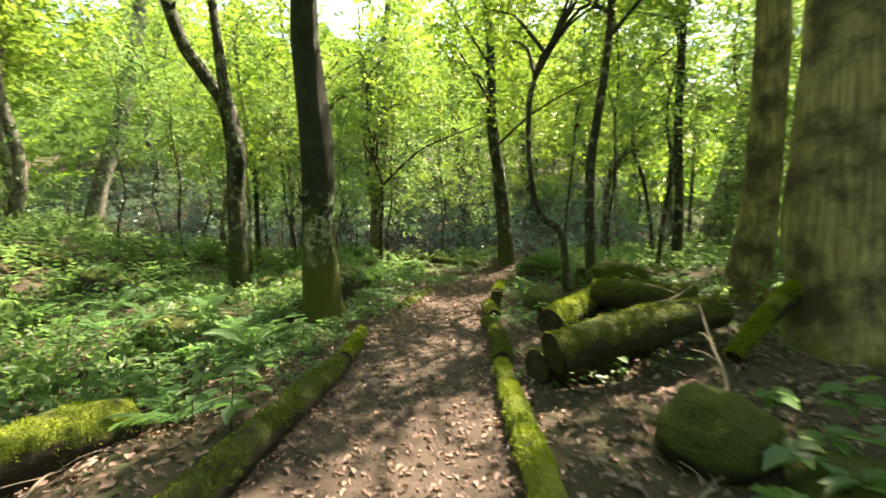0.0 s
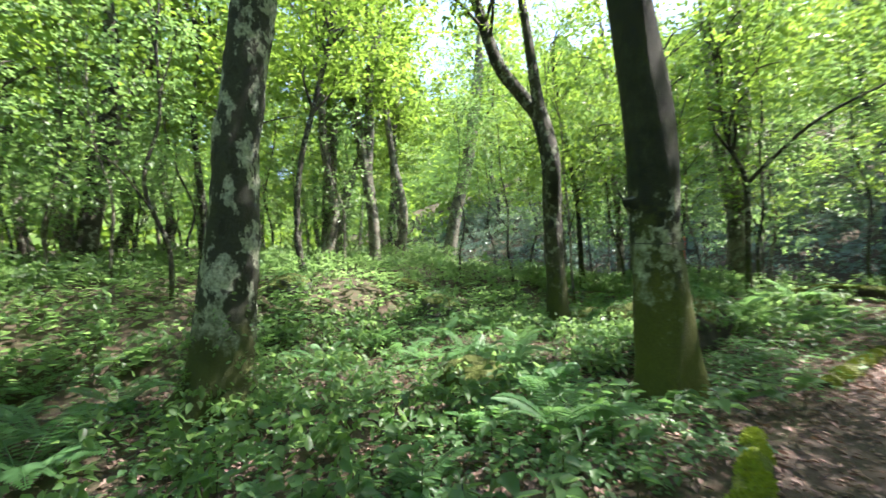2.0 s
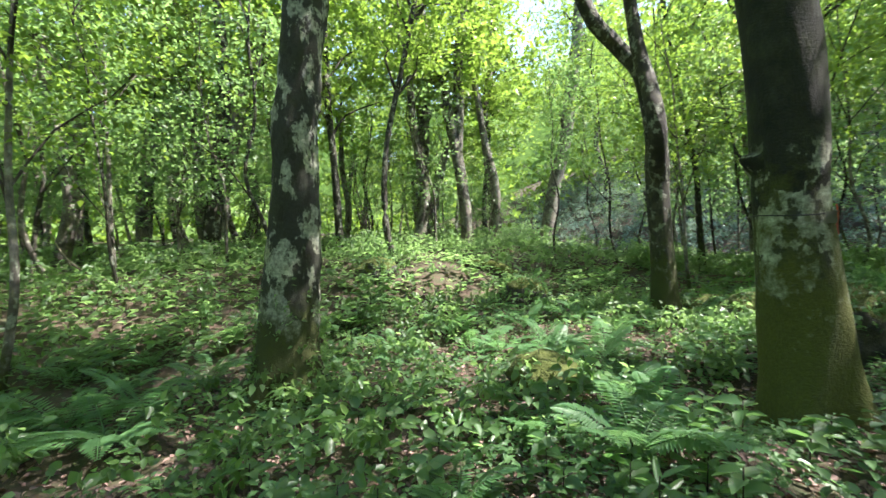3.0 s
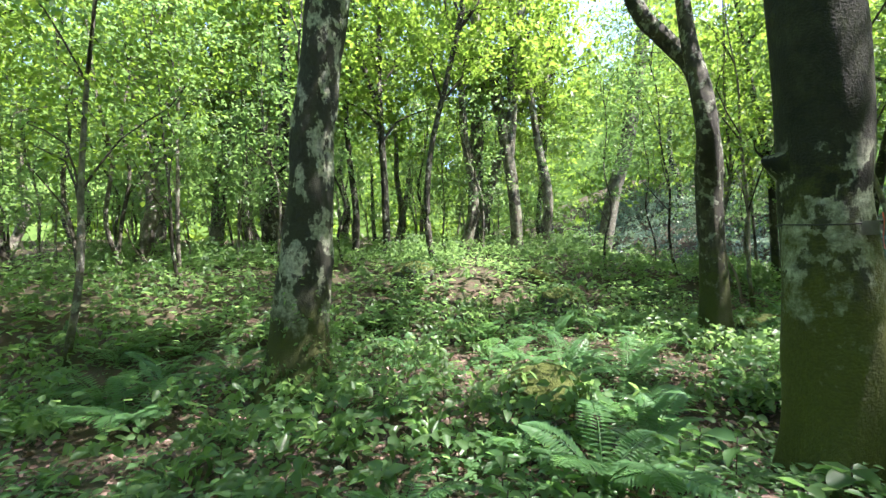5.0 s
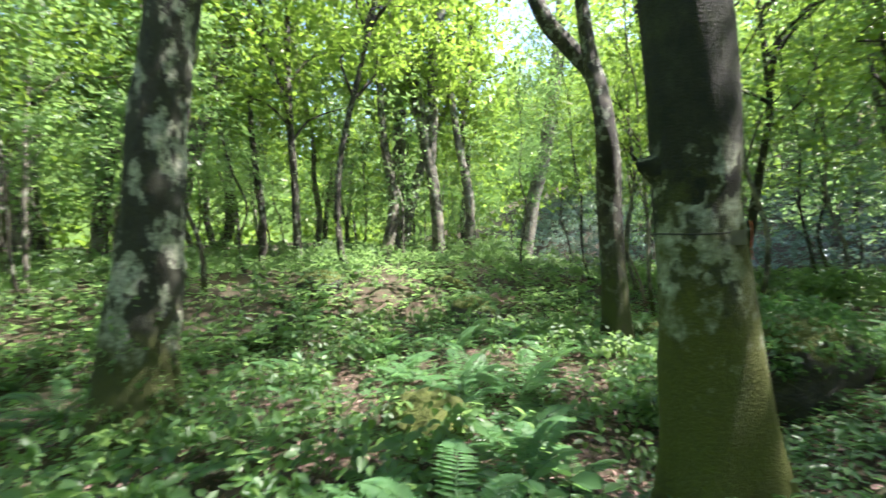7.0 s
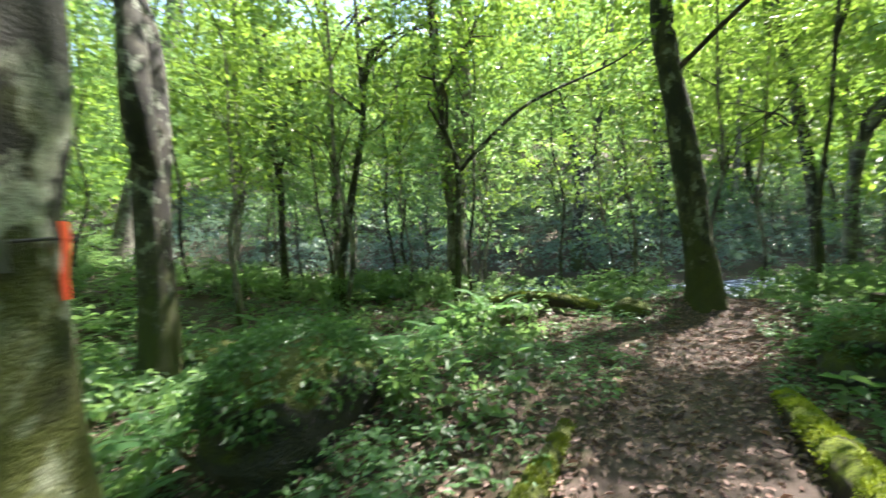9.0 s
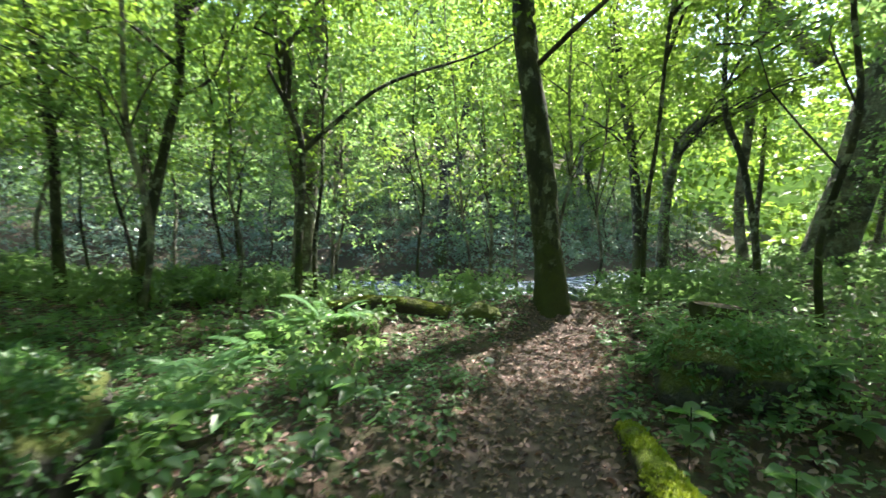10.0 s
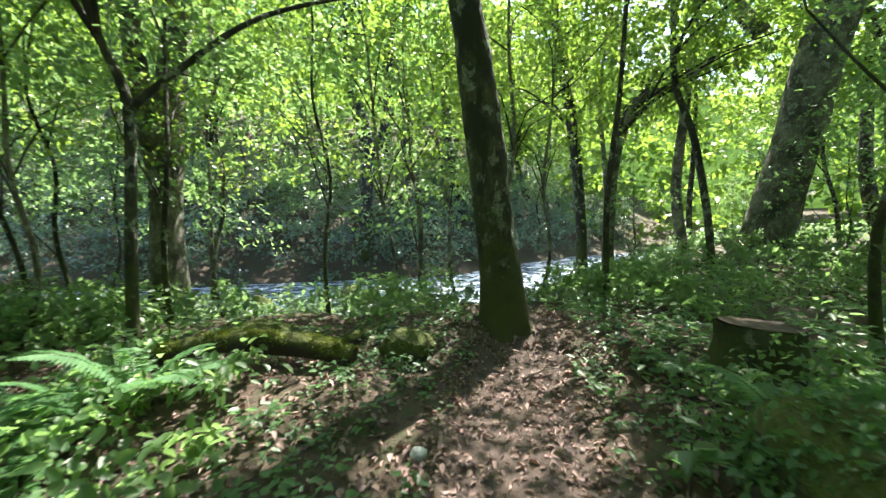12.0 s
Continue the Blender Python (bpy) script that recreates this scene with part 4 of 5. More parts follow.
def rock(label, x, y, rx, ry, rz, material, seed, sink=0.3, category="rock", group="mossy rocks", block=1.0):
    bm = bmesh.new()
    bmesh.ops.create_icosphere(bm, subdivisions=4, radius=1)
    off = Vector((seed * 3.7, seed * 1.3, 0))
    for v in bm.verts:
        p = v.co.copy()
        k = 1 + 0.22 * noise.noise(p * 1.1 + off) + 0.12 * noise.noise(p * 2.7 + off) + 0.06 * noise.noise(p * 7 + off) + 0.03 * noise.noise(p * 15 + off)
        p = Vector([math.copysign(abs(c) ** block, c) for c in p])
        v.co = Vector((p.x * rx, p.y * ry, p.z * rz)) * k
    me = bpy.data.meshes.new("rock")
    bm.to_mesh(me)
    bm.free()
    me.polygons.foreach_set("use_smooth", np.ones(len(me.polygons), bool))
    me.materials.append(material)
    ob = new("rock", me)
    ob.location = (x, y, gz(x, y) + rz * (1 - 2 * sink))
    return tagged(ob, label, category, group)


rock("rounded rock wholly covered in bright moss", 1.85, 2.75, 0.36, 0.33, 0.27, STONE_MOSSY, 1, 0.25)
rock("low mossy rock half buried by the path", 2.25, 2.2, 0.3, 0.3, 0.16, STONE_MOSSY, 2)
rock("big dark boulder overgrown with moss and seedlings", 2.4, 10.95, 0.62, 0.5, 0.34, STONE_DARK, 3, 0.48, block=0.8)
rock("dark boulder overhung with moss and plants", -2.5, 9.4, 0.5, 0.8, 0.44, STONE_DARK, 4, 0.15, block=0.7)
rock("mossy boulder in the shaded hollow", -3.73, 11.08, 0.8, 0.6, 0.45, STONE, 5)
rock("rounded mossy rock at the edge of the path", 0.66, 14.0, 0.28, 0.25, 0.2, STONE_MOSSY, 6)
rock("small pale stone on the trodden soil", 0.53, 12.29, 0.055, 0.05, 0.045, PALE_STONE, 7, 0.2)
rock("mossy rock on the stream bank", -1.07, 15.31, 0.4, 0.35, 0.25, STONE_MOSSY, 8)
rock("dark rock behind the bent tree", -5.08, 11.30, 0.65, 0.5, 0.33, STONE, 9)
rock("dark mossy rock in the ferns", -7.9, 9.3, 0.55, 0.5, 0.4, STONE, 10)
rock("mossy boulder on the far rise", -10.9, 6.9, 0.6, 0.5, 0.42, STONE, 11)
rock("mossy rock under low leaves", -4.1, 6.2, 0.45, 0.4, 0.3, STONE_MOSSY, 12)
rock("mossy rock beside the dirt path", 1.80, 8.05, 0.35, 0.5, 0.24, STONE_MOSSY, 13)
rock("dark mossy lump of rock on the bank", 3.37, 8.54, 0.6, 0.5, 0.35, STONE_MOSSY, 14)
rock("wet rock in the stream", -2.37, 20.41, 0.7, 0.5, 0.9, STONE, 15)
rock("wet mossy rock in the stream", 0.04, 21.86, 0.6, 0.5, 0.9, STONE, 16)


def stump(label, x, y, r, h, seed):
    root = thing("tree_stump", label, "tree stump", (x, y, gz(x, y)))
    pts = [(0, 0, -0.1, r * 1.15), (0, 0, h * 0.3, r), (0.01, 0, h * 0.7, r * 0.95), (0.02, 0, h, r * 0.93)]
    v, f = tube(pts, 20, 5, 0.05, seed, 0.5, 0.35, caps=False)
    part_mesh("body", raw_mesh("body", v, f, BARK_DARK, True), root)
    v, f = disc(pts, 1, 20, seed)
    part_mesh("cut_top", raw_mesh("cut_top", v, f, CUT), root, "dark weathered cut top")


stump("dark cut stump beneath overhanging leaves", 3.27, 12.42, 0.33, 0.42, 1)
stump("short mossy stump post by the path", 0.89, 7.53, 0.10, 0.34, 2)
stump("weathered stump in the undergrowth", 2.95, 9.11, 0.24, 0.4, 3)


def twig(label, pts, seed, mat_=None):
    root = thing("branch", label, "fallen branch", pts[0][:3], "fallen branches")
    o = np.array(pts[0][:3])
    v, f = tube([(*(np.array(q[:3]) - o), q[3]) for q in pts], 7, 5, 0.08, seed)
    part_mesh("stem", raw_mesh("stem", v, f, mat_ or DEADWOOD, True), root)
    s = spline(pts, 4)
    rng = np.random.default_rng(seed)
    for k in (len(s) // 3, len(s) // 2, 2 * len(s) // 3):
        e = s[k][:3] + np.array([rng.normal(0, 0.12), rng.normal(0, 0.12), rng.uniform(0.02, 0.12)])
        v, f = tube([(*(s[k][:3] - o), s[k][3] * 0.6), (*((s[k][:3] + e) / 2 - o + [0, 0, 0.02]), s[k][3] * 0.45), (*(e - o), 0.003)], 5, 3, 0.08, seed + k)
        part_mesh("side_twig", raw_mesh("side_twig", v, f, mat_ or DEADWOOD, True), root)


twig("bare pale stick leaning on the mossy rock", [(1.9, 2.75, 0.30, 0.016), (2.05, 3.0, 0.45, 0.014), (2.1, 3.25, 0.62, 0.012), (2.2, 3.6, 0.85, 0.006)], 1)
twig("thin broken twig across the log pile", [(2.2, 4.3, 0.74, 0.012), (2.45, 4.4, 0.80, 0.010), (2.75, 4.6, 0.93, 0.005)], 2)
for k, (x, y, a, l) in enumerate(((-3.2, 4.6, 0.4, 0.9), (-2.1, 5.4, 2.2, 0.7), (-0.9, 12.6, 0.9, 0.8), (-1.5, 13.6, 2.7, 0.9), (1.7, 13.4, 0.2, 0.6), (-4.4, 9.6, 1.0, 1.1), (-2.3, 2.4, 1.9, 0.6), (1.4, 2.2, 0.7, 0.5), (-6.4, 8.8, 0.2, 1.2), (-3.0, 9.2, 2.0, 0.8))):
    twig("dead twig lying on the leaf litter", [(x + math.cos(a) * l * s, y + math.sin(a) * l * s, gz(x + math.cos(a) * l * s, y + math.sin(a) * l * s) + 0.025 + 0.03 * math.sin(5 * s), 0.012 * (1.1 - s)) for s in (0, 0.35, 0.7, 1.0)], 20 + k)
twig("pale dead branch standing slanted in the thicket", [(-7.3, 14.2, 0.0, 0.035), (-7.45, 14.3, 0.5, 0.03), (-7.7, 14.35, 1.0, 0.02), (-7.9, 14.5, 1.35, 0.008)], 40)
twig("pale dead stem standing in the ferns", [(-11.5, 1.2, 0.75, 0.03), (-11.6, 1.0, 1.2, 0.025), (-11.7, 0.6, 1.7, 0.016), (-11.8, 0.4, 2.2, 0.007)], 41)


# ---- marks on the stout trunk ----
def trunk_marks():
    cx, cy, r = -2.205, 7.33, 0.272
    a = np.linspace(0, 2 * np.pi, 33)[:-1]
    ring = [(cx + (r + 0.012) * math.cos(t), cy + (r + 0.012) * math.sin(t), 1.50 + 0.012 * math.sin(t * 2), 0.006) for t in a]
    v, f = tube(ring + ring[:1], 6, 2, 0.0, 1, caps=False)
    wire = new("wire", raw_mesh("wire", v, f, STRAP, True))
    tagged(wire, "thin dark wire tied round the stout trunk", "wire")
    for name, label, cat, ang, z, w, h, d, m in (("tag", "small grey metal tag wired to the trunk", "tag", -16, 1.46, 0.13, 0.09, 0.0, TAG),
                                                 ("ribbon", "bright orange-red plastic ribbon hanging from the wire", "ribbon", 31, 1.44, 0.05, 0.25, 0.004, RIBBON)):
        bm = bmesh.new()
        bmesh.ops.create_grid(bm, x_segments=3, y_segments=8, size=0.5)
        for vv in bm.verts:
            px, pz = vv.co.x * w, vv.co.y * h
            vv.co = (px * (1 - 0.25 * (name == "ribbon") * (0.5 - vv.co.y)), -d * math.sin(vv.co.y * 7), pz)
        bmesh.ops.solidify(bm, geom=bm.faces[:], thickness=0.003)
        me = bpy.data.meshes.new(name)
        bm.to_mesh(me)
        bm.free()
        me.materials.append(m)
        ob = new(name, me)
        t = radians(ang)
        ob.matrix_basis = pose(cx + (r + 0.02) * math.cos(t), cy + (r + 0.02) * math.sin(t), z, 0, 0, ang + 90)
        tagged(ob, label, cat)
    o = np.array(tagged_tree.location)
    d = np.array([-0.68, -0.73])
    base = np.array([-2.21, 7.33])
    line = [(*(base + d * 0.12), 1.95, 0.19), (*(base + d * 0.22), 1.97, 0.14), (*(base + d * 0.29), 1.99, 0.085), (*(base + d * 0.335), 2.01, 0.05), (*(base + d * 0.36), 2.03, 0.02)]
    v, f = tube([(*(np.array(q[:3]) - o), q[3]) for q in line], 14, 4, 0.08, 5)
    part_mesh("burl", raw_mesh("burl", v, f, BARK_TAGGED, True), tagged_tree)
    line = [(*(base + d * 0.35), 2.02, 0.012), (*(base + d * 0.40), 2.09, 0.008), (*(base + d * 0.41), 2.16, 0.003)]
    v, f = tube([(*(np.array(q[:3]) - o), q[3]) for q in line], 6, 4, 0.05, 6)
    part_mesh("twig", raw_mesh("twig", v, f, TWIG, True), tagged_tree)


trunk_marks()


# ---- ferns, seedlings and ground cover ----
def frond_mesh(length, pairs, width, arch, seed):
    """A fern frond: an arched midrib with tapering leaflets on both sides."""
    rng = np.random.default_rng(seed)
    s = np.linspace(0.12, 1, pairs)
    def spine(t):
        return np.stack([np.zeros_like(t), length * (t - 0.18 * t * t * arch), length * (0.75 * arch * t - 0.62 * arch * t * t)], -1)
    p = spine(s)
    prof = np.sin(np.pi * np.clip(s * 0.93 + 0.04, 0, 1)) ** 0.75 * width
    pos, ax = [], []
    for sign in (-1, 1):
        pos.append(p)
        a = np.stack([np.full_like(s, sign), np.full_like(s, 0.35), -0.12 + rng.normal(0, 0.06, pairs)], -1)
        ax.append(a)
    pos, ax = np.vstack(pos), np.vstack(ax)
    ln = np.tile(prof, 2) * rng.uniform(0.92, 1.08, 2 * pairs)
    v, f = leaves(pos, ax, np.tile([0.0, 0.15, 1.0], (len(pos), 1)), ln, np.full(len(pos), length / pairs * 1.15), 0.06)
    t = np.linspace(0, 1, 7)
    rib = spine(t)
    tv, tf = tube([(*q, 0.006 * (1.05 - w)) for q, w in zip(rib, t)], 4, 1, 0, seed, caps=False)
    tri = np.vstack([tf[:, [0, 1, 2]], tf[:, [0, 2, 3]]])
    v2, f2 = join([(v, f), (tv, tri)])
    return raw_mesh("frond", v2, f2, LEAF_FERN)


FRONDS = [frond_mesh(0.75, 24, 0.13, 1.0, 1), frond_mesh(0.62, 22, 0.11, 0.8, 2), frond_mesh(0.85, 26, 0.15, 0.7, 3)]
rng = np.random.default_rng(81)


def fern(x, y, size, label, n=8):
    root = thing("fern", label, "fern", (x, y, gz(x, y) + 0.03), "ferns")
    a0 = rng.uniform(0, 360)
    for k in range(n):
        s = size * rng.uniform(0.9, 1.3)
        part_mesh("frond", FRONDS[int(rng.integers(3))], root, "",
                  pose(0, 0, 0, rng.normal(14, 10), rng.normal(0, 8), a0 + k * 360 / n + rng.normal(0, 12)) @ Matrix.Scale(s, 4))


for x, y, s in ((-2.5, 5.45, 0.95), (-2.9, 6.3, 0.8), (-4.51, 7.66, 1), (-5.6, 2.1, 1.1), (-6.6, 1.6, 1.1), (-6.2, 6.6, 0.9), (-3.55, 6.77, 0.8), (-4.88, 7.02, 0.9), (-7.2, 6.8, 0.9), (-6.6, 9.7, 0.9)):
    fern(x, y, s, "green fern with long arching fronds in the undergrowth")
for x, y, s in ((-1.6, 13.33, 1.1), (-2.19, 12.78, 0.8), (-2.61, 13.61, 0.8)):
    fern(x, y, s, "pale sunlit fern on the leaf-strewn bank", 9)


def beside(x, y):
    return abs(x - float(path_x(y))) > float(path_half(y)) + 0.45 and math.hypot(x + 2.2, y - 7.3) > 0.6


for x, y in scatter(9, 62, (-9.5, -1.9, 0.5, 13.5), 0.62, beside):
    fern(x, y, float(rng.uniform(0.5, 0.95)), "green fern among mixed forest floor plants", int(rng.integers(5, 9)))
for x, y in scatter(10, 22, (1.4, 7.5, 1.5, 14.5), 0.8, lambda x, y: beside(x, y) and math.hypot(x - 3.8, y - 4) > 1.0):
    fern(x, y, float(rng.uniform(0.45, 0.8)), "green fern on the mossy slope", int(rng.integers(5, 8)))


def ovate(pos, axis, up, length, width, droop=0.12):
    """Broader leaves with rounded sides: two quads a leaf, folded along the midrib."""
    axis = axis / (np.linalg.norm(axis, axis=1)[:, None] + 1e-9)
    side = np.cross(up, axis)
    side /= np.linalg.norm(side, axis=1)[:, None] + 1e-9
    nrm = np.cross(axis, side)
    L, W = np.asarray(length)[:, None], np.asarray(width)[:, None]
    q = []
    for along, out, lift in ((0, 0, 0), (0.28, 0.5, 0.10), (0.68, 0.38, 0.05), (1, 0, -droop * 2), (0.68, -0.38, 0.05), (0.28, -0.5, 0.10)):
        q.append(pos + axis * L * along + side * W * out + nrm * W * lift - nrm * L * droop * along * along)
    v = np.stack(q, 1).reshape(-1, 3)
    b = np.arange(len(pos))[:, None] * 6
    return v, np.concatenate([b + [0, 3, 2, 1], b + [0, 5, 4, 3]], 1).reshape(-1, 4)


def herb_points(n, box, seed, ok):
    r = np.random.default_rng(seed)
    x, y = r.uniform(box[0], box[1], n), r.uniform(box[2], box[3], n)
    patch = np.sin(1.7 * x + 0.5 * y) * np.sin(1.3 * y - 0.7 * x + 2) + 0.5 * np.sin(4.1 * x) * np.sin(3.3 * y + 1)
    keep = ok(x, y) & (patch + r.normal(0, 0.55, n) > 0.0)
    return x[keep], y[keep]


def herbs(name, label, n, box, seed, ok, tall_, size, k, leaf):
    r = np.random.default_rng(seed + 1)
    x, y = herb_points(n, box, seed, ok)
    m = len(x)
    h = tall_ * r.uniform(0.25, 1.0, m)
    a = r.uniform(0, 6.28, (m, k)) * 0.3 + np.arange(k)[None] * 2 * np.pi / k + r.uniform(0, 6.28, (m, 1))
    rise = r.uniform(-0.25, 0.55, (m, k))
    stem = np.stack([x, y, ground(x, y) + h], 1)
    ax = np.stack([np.cos(a), np.sin(a), rise], -1).reshape(-1, 3)
    pos = np.repeat(stem, k, 0) + ax * 0.25 * size + np.stack([np.zeros(m * k), np.zeros(m * k), r.uniform(-0.5, 0.1, m * k) * np.repeat(h, k)], 1)
    ln = size * r.uniform(0.55, 1.25, m * k) * np.repeat(r.uniform(0.6, 1.2, m), k)
    up = np.stack([r.normal(0, 0.25, m * k), r.normal(0, 0.25, m * k), np.ones(m * k)], 1)
    v, f = ovate(pos, ax, up, ln, ln * np.repeat(r.uniform(0.42, 0.75, m), k))
    tagged(new(name, raw_mesh(name, v, f, leaf)), label, "plants", kind="stuff")


def off_path(x, y, extra=0.1):
    return np.abs(x - path_x(y)) > path_half(y) + extra


herbs("ground_plants", "low broad-leaved plants covering the forest floor", 13500, (-9, -1.2, -3, 15), 201, lambda x, y: off_path(x, y, 0.25) & ~((x > -2.7) & (y < 4.5) & (x < -1)), 0.20, 0.075, 6, LEAF_HERB)
herbs("ground_plants", "small seedlings along the path edges", 8000, (-4.5, 4.5, 4, 15.5), 203, lambda x, y: off_path(x, y, 0.0), 0.14, 0.075, 5, LEAF_HERB)
herbs("ground_plants", "low plants on the shaded slope beside the path", 3600, (1.2, 9, 1, 18), 205, lambda x, y: off_path(x, y, 0.45) & ~((x < 3) & (y < 4.3)), 0.28, 0.10, 6, LEAF_HERB)
herbs("ground_plants", "knee-high plants spreading back among the trunks", 9000, (-24, -8, -3, 19), 207, lambda x, y: x < 0, 0.5, 0.17, 5, LEAF_LOW)
herbs("ground_plants", "plants on the bank above the stream", 4200, (-12, 14, 15, 20.5), 209, lambda x, y: off_path(x, y, 0.2), 0.42, 0.13, 5, LEAF_LOW)


def undergrowth(seed, n, box, ok, hi, size=0.10):
    r = np.random.default_rng(seed)
    x, y = r.uniform(box[0], box[1], n), r.uniform(box[2], box[3], n)
    patch = np.sin(0.9 * x + 0.3 * y + 1) * np.sin(0.8 * y - 0.4 * x)
    keep = ok(x, y) & (patch + r.normal(0, 0.4, n) > 0)
    x, y = x[keep], y[keep]
    pts = np.stack([x, y, ground(x, y) + hi * r.uniform(0.25, 1, len(x))], 1)
    leaf_mass("undergrowth", "leafy low shrubs between the trunks", "shrub", pts, r.uniform(0.18, 0.42, len(x)), 20, size, LEAF_LOW, seed + 1, 0.4, ovate)


undergrowth(301, 1000, (-9, -3, -2, 14), lambda x, y: off_path(x, y, 1.4), 0.42)
undergrowth(303, 2200, (-22, -9, -2, 20), lambda x, y: x < 0, 0.9)
undergrowth(305, 1100, (4, 14, 4, 21), lambda x, y: x > 3.9, 0.6)
undergrowth(313, 170, (-3.6, -0.8, 9.6, 14.5), lambda x, y: off_path(x, y, 0.5), 0.35)
undergrowth(307, 1100, (-11, 9, 15.6, 19.8), lambda x, y: off_path(x, y, 0.6), 0.75)
undergrowth(317, 900, (-11, -1.2, 15.0, 18.6), lambda x, y: x < 0, 0.7)
undergrowth(309, 150, (-4.2, -1.6, 8.6, 12.2), lambda x, y: np.hypot(x + 2.4, y - 9.0) > 0.9, 0.4, 0.075)
undergrowth(311, 120, (1.9, 3.8, 10.0, 12.2), lambda x, y: off_path(x, y, 0.5), 0.4, 0.055)
undergrowth(315, 900, (9, 24, 12, 26), lambda x, y: x > 3.9, 0.8, 0.14)


def single_leaf(name, length, width, material, seed):
    v, f = ovate(np.zeros((1, 3)), np.array([[0, 1.0, 0.1]]), np.array([[0, 0, 1.0]]), [length], [width], 0.18)
    return raw_mesh(name, v, f, material)


BROAD = [single_leaf("leaf", 0.14, 0.09, LEAF_HERB, 1), single_leaf("leaf", 0.11, 0.075, LEAF_LOW, 2)]
SWORD = [single_leaf("leaf", 0.24, 0.05, LEAF_LOW, 3), single_leaf("leaf", 0.19, 0.042, LEAF_HERB, 4)]
YELLOW = [single_leaf("leaf", 0.10, 0.07, LEAF_YELLOW, 5)]


def seedling(x, y, forms, label, h, n, size=1.0):
    root = thing("seedling", label, "seedling", (x, y, gz(x, y)), "forest floor seedlings")
    v, f = tube([(0, 0, -0.03, 0.005), (0.01, 0, h * 0.5, 0.004), (0.015, 0.01, h, 0.0025)], 5, 3, 0, 1)
    part_mesh("stem", raw_mesh("stem", v, f, TWIG, True), root)
    for k in range(n):
        z = h * (0.55 + 0.45 * k / n)
        part_mesh("leaf", forms[k % len(forms)], root, "", pose(0.012, 0.005, z, rng.normal(12, 14), rng.normal(0, 12), k * 137.5 + rng.normal(0, 15)) @ Matrix.Scale(size * rng.uniform(0.8, 1.15), 4))


for x, y in scatter(12, 70, (-4.9, -1.45, 3.1, 7.2), 0.3, beside):
    seedling(x, y, BROAD, "young broad-leaved seedling with bright green leaves", float(rng.uniform(0.14, 0.34)), int(rng.integers(5, 9)), float(rng.uniform(0.8, 1.35)))
for x, y in ((-2.2, 3.55), (-2.55, 4.2), (-1.9, 4.3), (-3.3, 3.6), (-2.7, 3.0), (-2.0, 4.95), (-3.6, 4.7)):
    seedling(x, y, SWORD, "dwarf bamboo sprout with long pointed leaves", float(rng.uniform(0.16, 0.28)), 6)
for x, y in ((-2.9, 2.9), (-3.3, 2.6), (-2.45, 3.0)):
    seedling(x, y, [BROAD[1], YELLOW[0]], "small seedling with some yellowed leaves", 0.18, 5)
for x, y in ((-1.45, 3.1), (-1.5, 3.5)):
    seedling(x, y, BROAD, "bright seedling beside the edging log", 0.2, 7, 1.1)
for x, y in ((1.57, 9.14), (1.73, 9.62), (1.47, 10.09), (2.52, 10.04), (2.79, 10.53), (1.79, 11.44), (2.44, 11.76), (-0.7, 10.56), (-1.06, 11.11), (-1.4, 10.14), (-0.81, 9.88), (2.3, 2.9), (2.6, 2.7), (2.5, 2.3), (-0.97, 7.14), (-1.25, 6.86), (1.75, 2.05), (1.95, 2.3), (2.1, 2.1), (2.25, 2.45)):
    seedling(x, y, BROAD, "leafy green seedling by the path", float(rng.uniform(0.2, 0.4)), 8, 1.25)


def litter(name, label, n, box, seed, ok, size, lift):
    r = np.random.default_rng(seed)
    x, y = r.uniform(box[0], box[1], n), r.uniform(box[2], box[3], n)
    keep = ok(x, y, r.random(n))
    x, y = x[keep], y[keep]
    m = len(x)
    a = r.uniform(0, 6.28, m)
    ax = np.stack([np.cos(a), np.sin(a), r.normal(0, 0.3, m)], 1)
    up = np.stack([r.normal(0, 0.45, m), r.normal(0, 0.45, m), np.ones(m)], 1)
    ln = size * r.uniform(0.5, 1.2, m)
    v, f = ovate(np.stack([x, y, ground(x, y) + r.uniform(0.006, lift, m)], 1), ax, up, ln, ln * r.uniform(0.4, 0.65, m), 0.22)
    tagged(new(name, raw_mesh(name, v, f, LITTER)), label, "fallen leaves", kind="stuff")


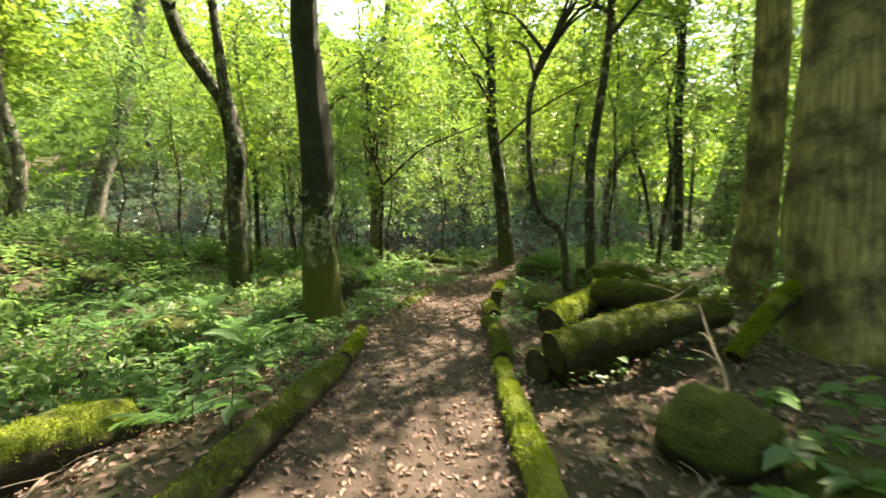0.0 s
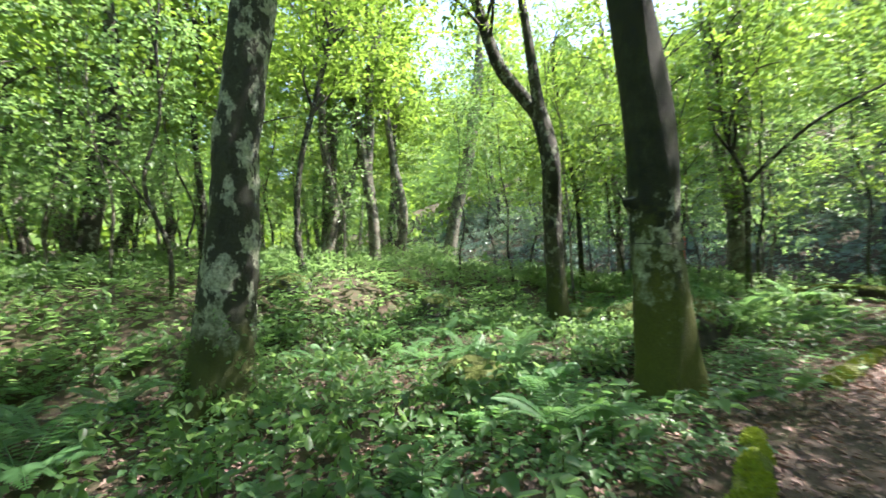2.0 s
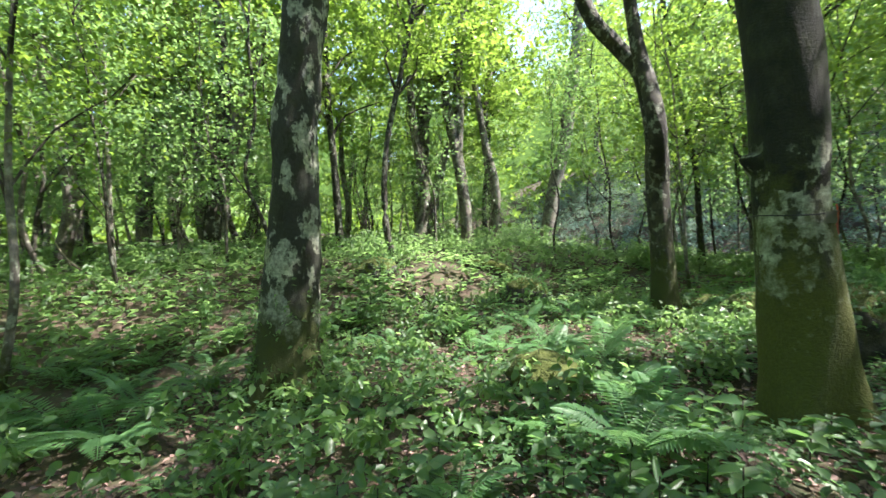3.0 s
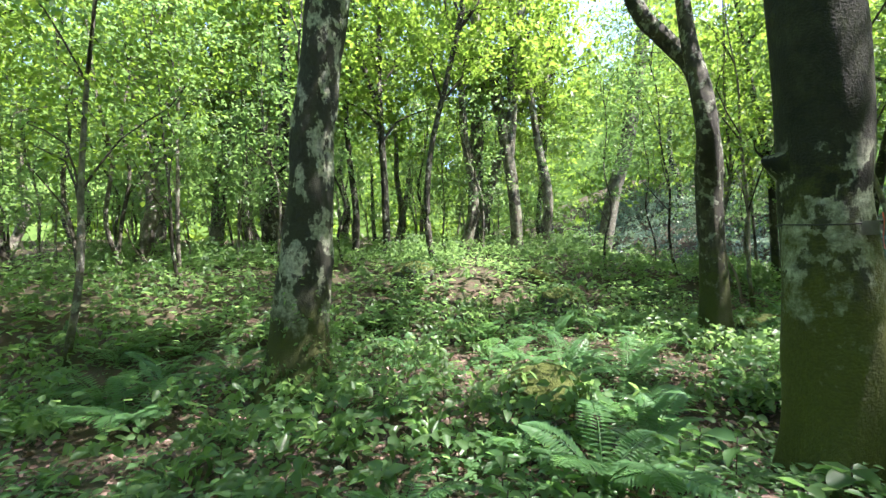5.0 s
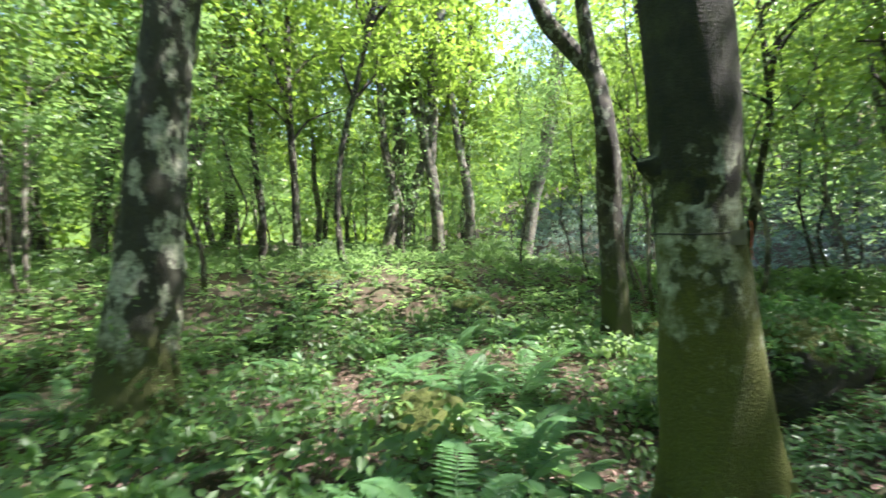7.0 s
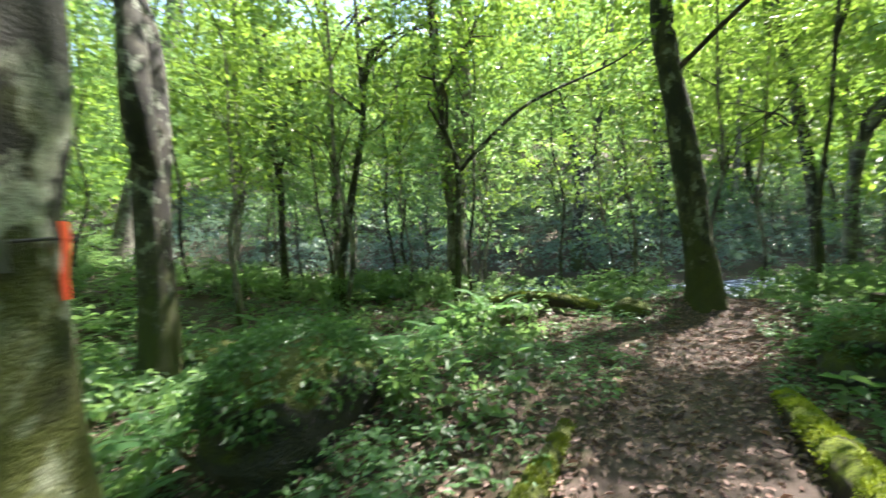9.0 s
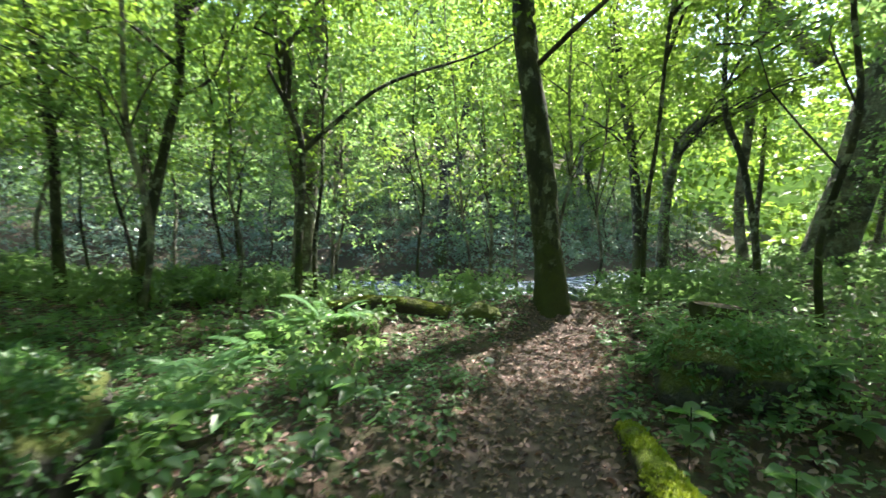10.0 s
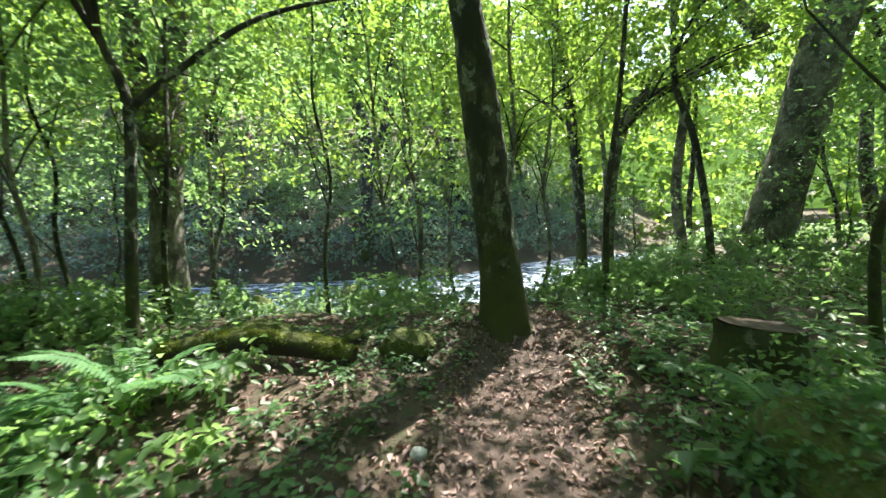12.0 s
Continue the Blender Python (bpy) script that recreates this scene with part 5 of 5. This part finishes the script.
litter("leaf_litter", "curled brown dead leaves over the forest floor", 42000, (-7.5, 4.5, 0.3, 16.5), 401, lambda x, y, q: (off_path(x, y, -0.12) | (q < 0.10)) & ((x > -4.5) | (q < 0.6)), 0.07, 0.045)
litter("leaf_litter", "scattered dry leaves on the trodden path", 16000, (-1.4, 3.2, 6.5, 16), 403, lambda x, y, q: ~off_path(x, y, 0.1) & (q < 0.25 + 0.75 * smooth(7.0, 10, y)), 0.06, 0.025)
litter("leaf_litter", "bits of leaf trodden into the dirt path", 6500, (-1.3, 1.0, 0.5, 8.5), 405, lambda x, y, q: ~off_path(x, y, 0), 0.055, 0.012)


def climbing_leaves():
    r = np.random.default_rng(501)
    n = 90
    a, z = r.uniform(0, 6.28, n), -0.2 + 1.35 * r.beta(1, 1.8, n)
    rad = 0.44 - 0.10 * np.clip(z, 0, 1)
    pts = np.stack([-5.99 + rad * np.cos(a), 3.84 + rad * np.sin(a), z], 1)
    leaf_mass("climbing_leaves", "small green leaves climbing the foot of the mottled trunk", "climber", pts, np.full(n, 0.11), 9, 0.06, LEAF_LOW, 502, 1.0)


climbing_leaves()


def clad(label, x, y, rx, ry, rz, sink, n, seed):
    """Small plants and moss sprigs rooted on the upper side of a boulder."""
    r = np.random.default_rng(seed)
    a, h = r.uniform(0, 6.28, n), r.uniform(0.05, 0.98, n)
    w = np.sqrt(1 - h * h)
    pts = np.stack([x + rx * 0.98 * w * np.cos(a), y + ry * 0.98 * w * np.sin(a), gz(x, y) + rz * (1 - 2 * sink) + rz * h + 0.03], 1)
    leaf_mass("boulder_plants", label, "plants", pts, r.uniform(0.05, 0.13, n), 10, 0.05, LEAF_HERB, seed + 1, 0.7, ovate)


clad("small plants growing over the dark boulder by the bend", 2.4, 10.95, 0.62, 0.5, 0.34, 0.48, 420, 601)
clad("small plants growing over the overhung boulder", -2.5, 9.4, 0.55, 0.85, 0.52, 0.15, 380, 603)
clad("sprigs growing on the rock in the hollow", -3.73, 11.08, 0.8, 0.6, 0.45, 0.3, 200, 605)
clad("sprigs on the rock behind the bent tree", -5.08, 11.30, 0.65, 0.5, 0.33, 0.3, 140, 607)
clad("sprigs on the rock among ferns", -7.9, 9.3, 0.55, 0.5, 0.4, 0.3, 120, 609)
clad("sprigs on the boulder on the rise", -10.9, 6.9, 0.6, 0.5, 0.42, 0.3, 120, 611)
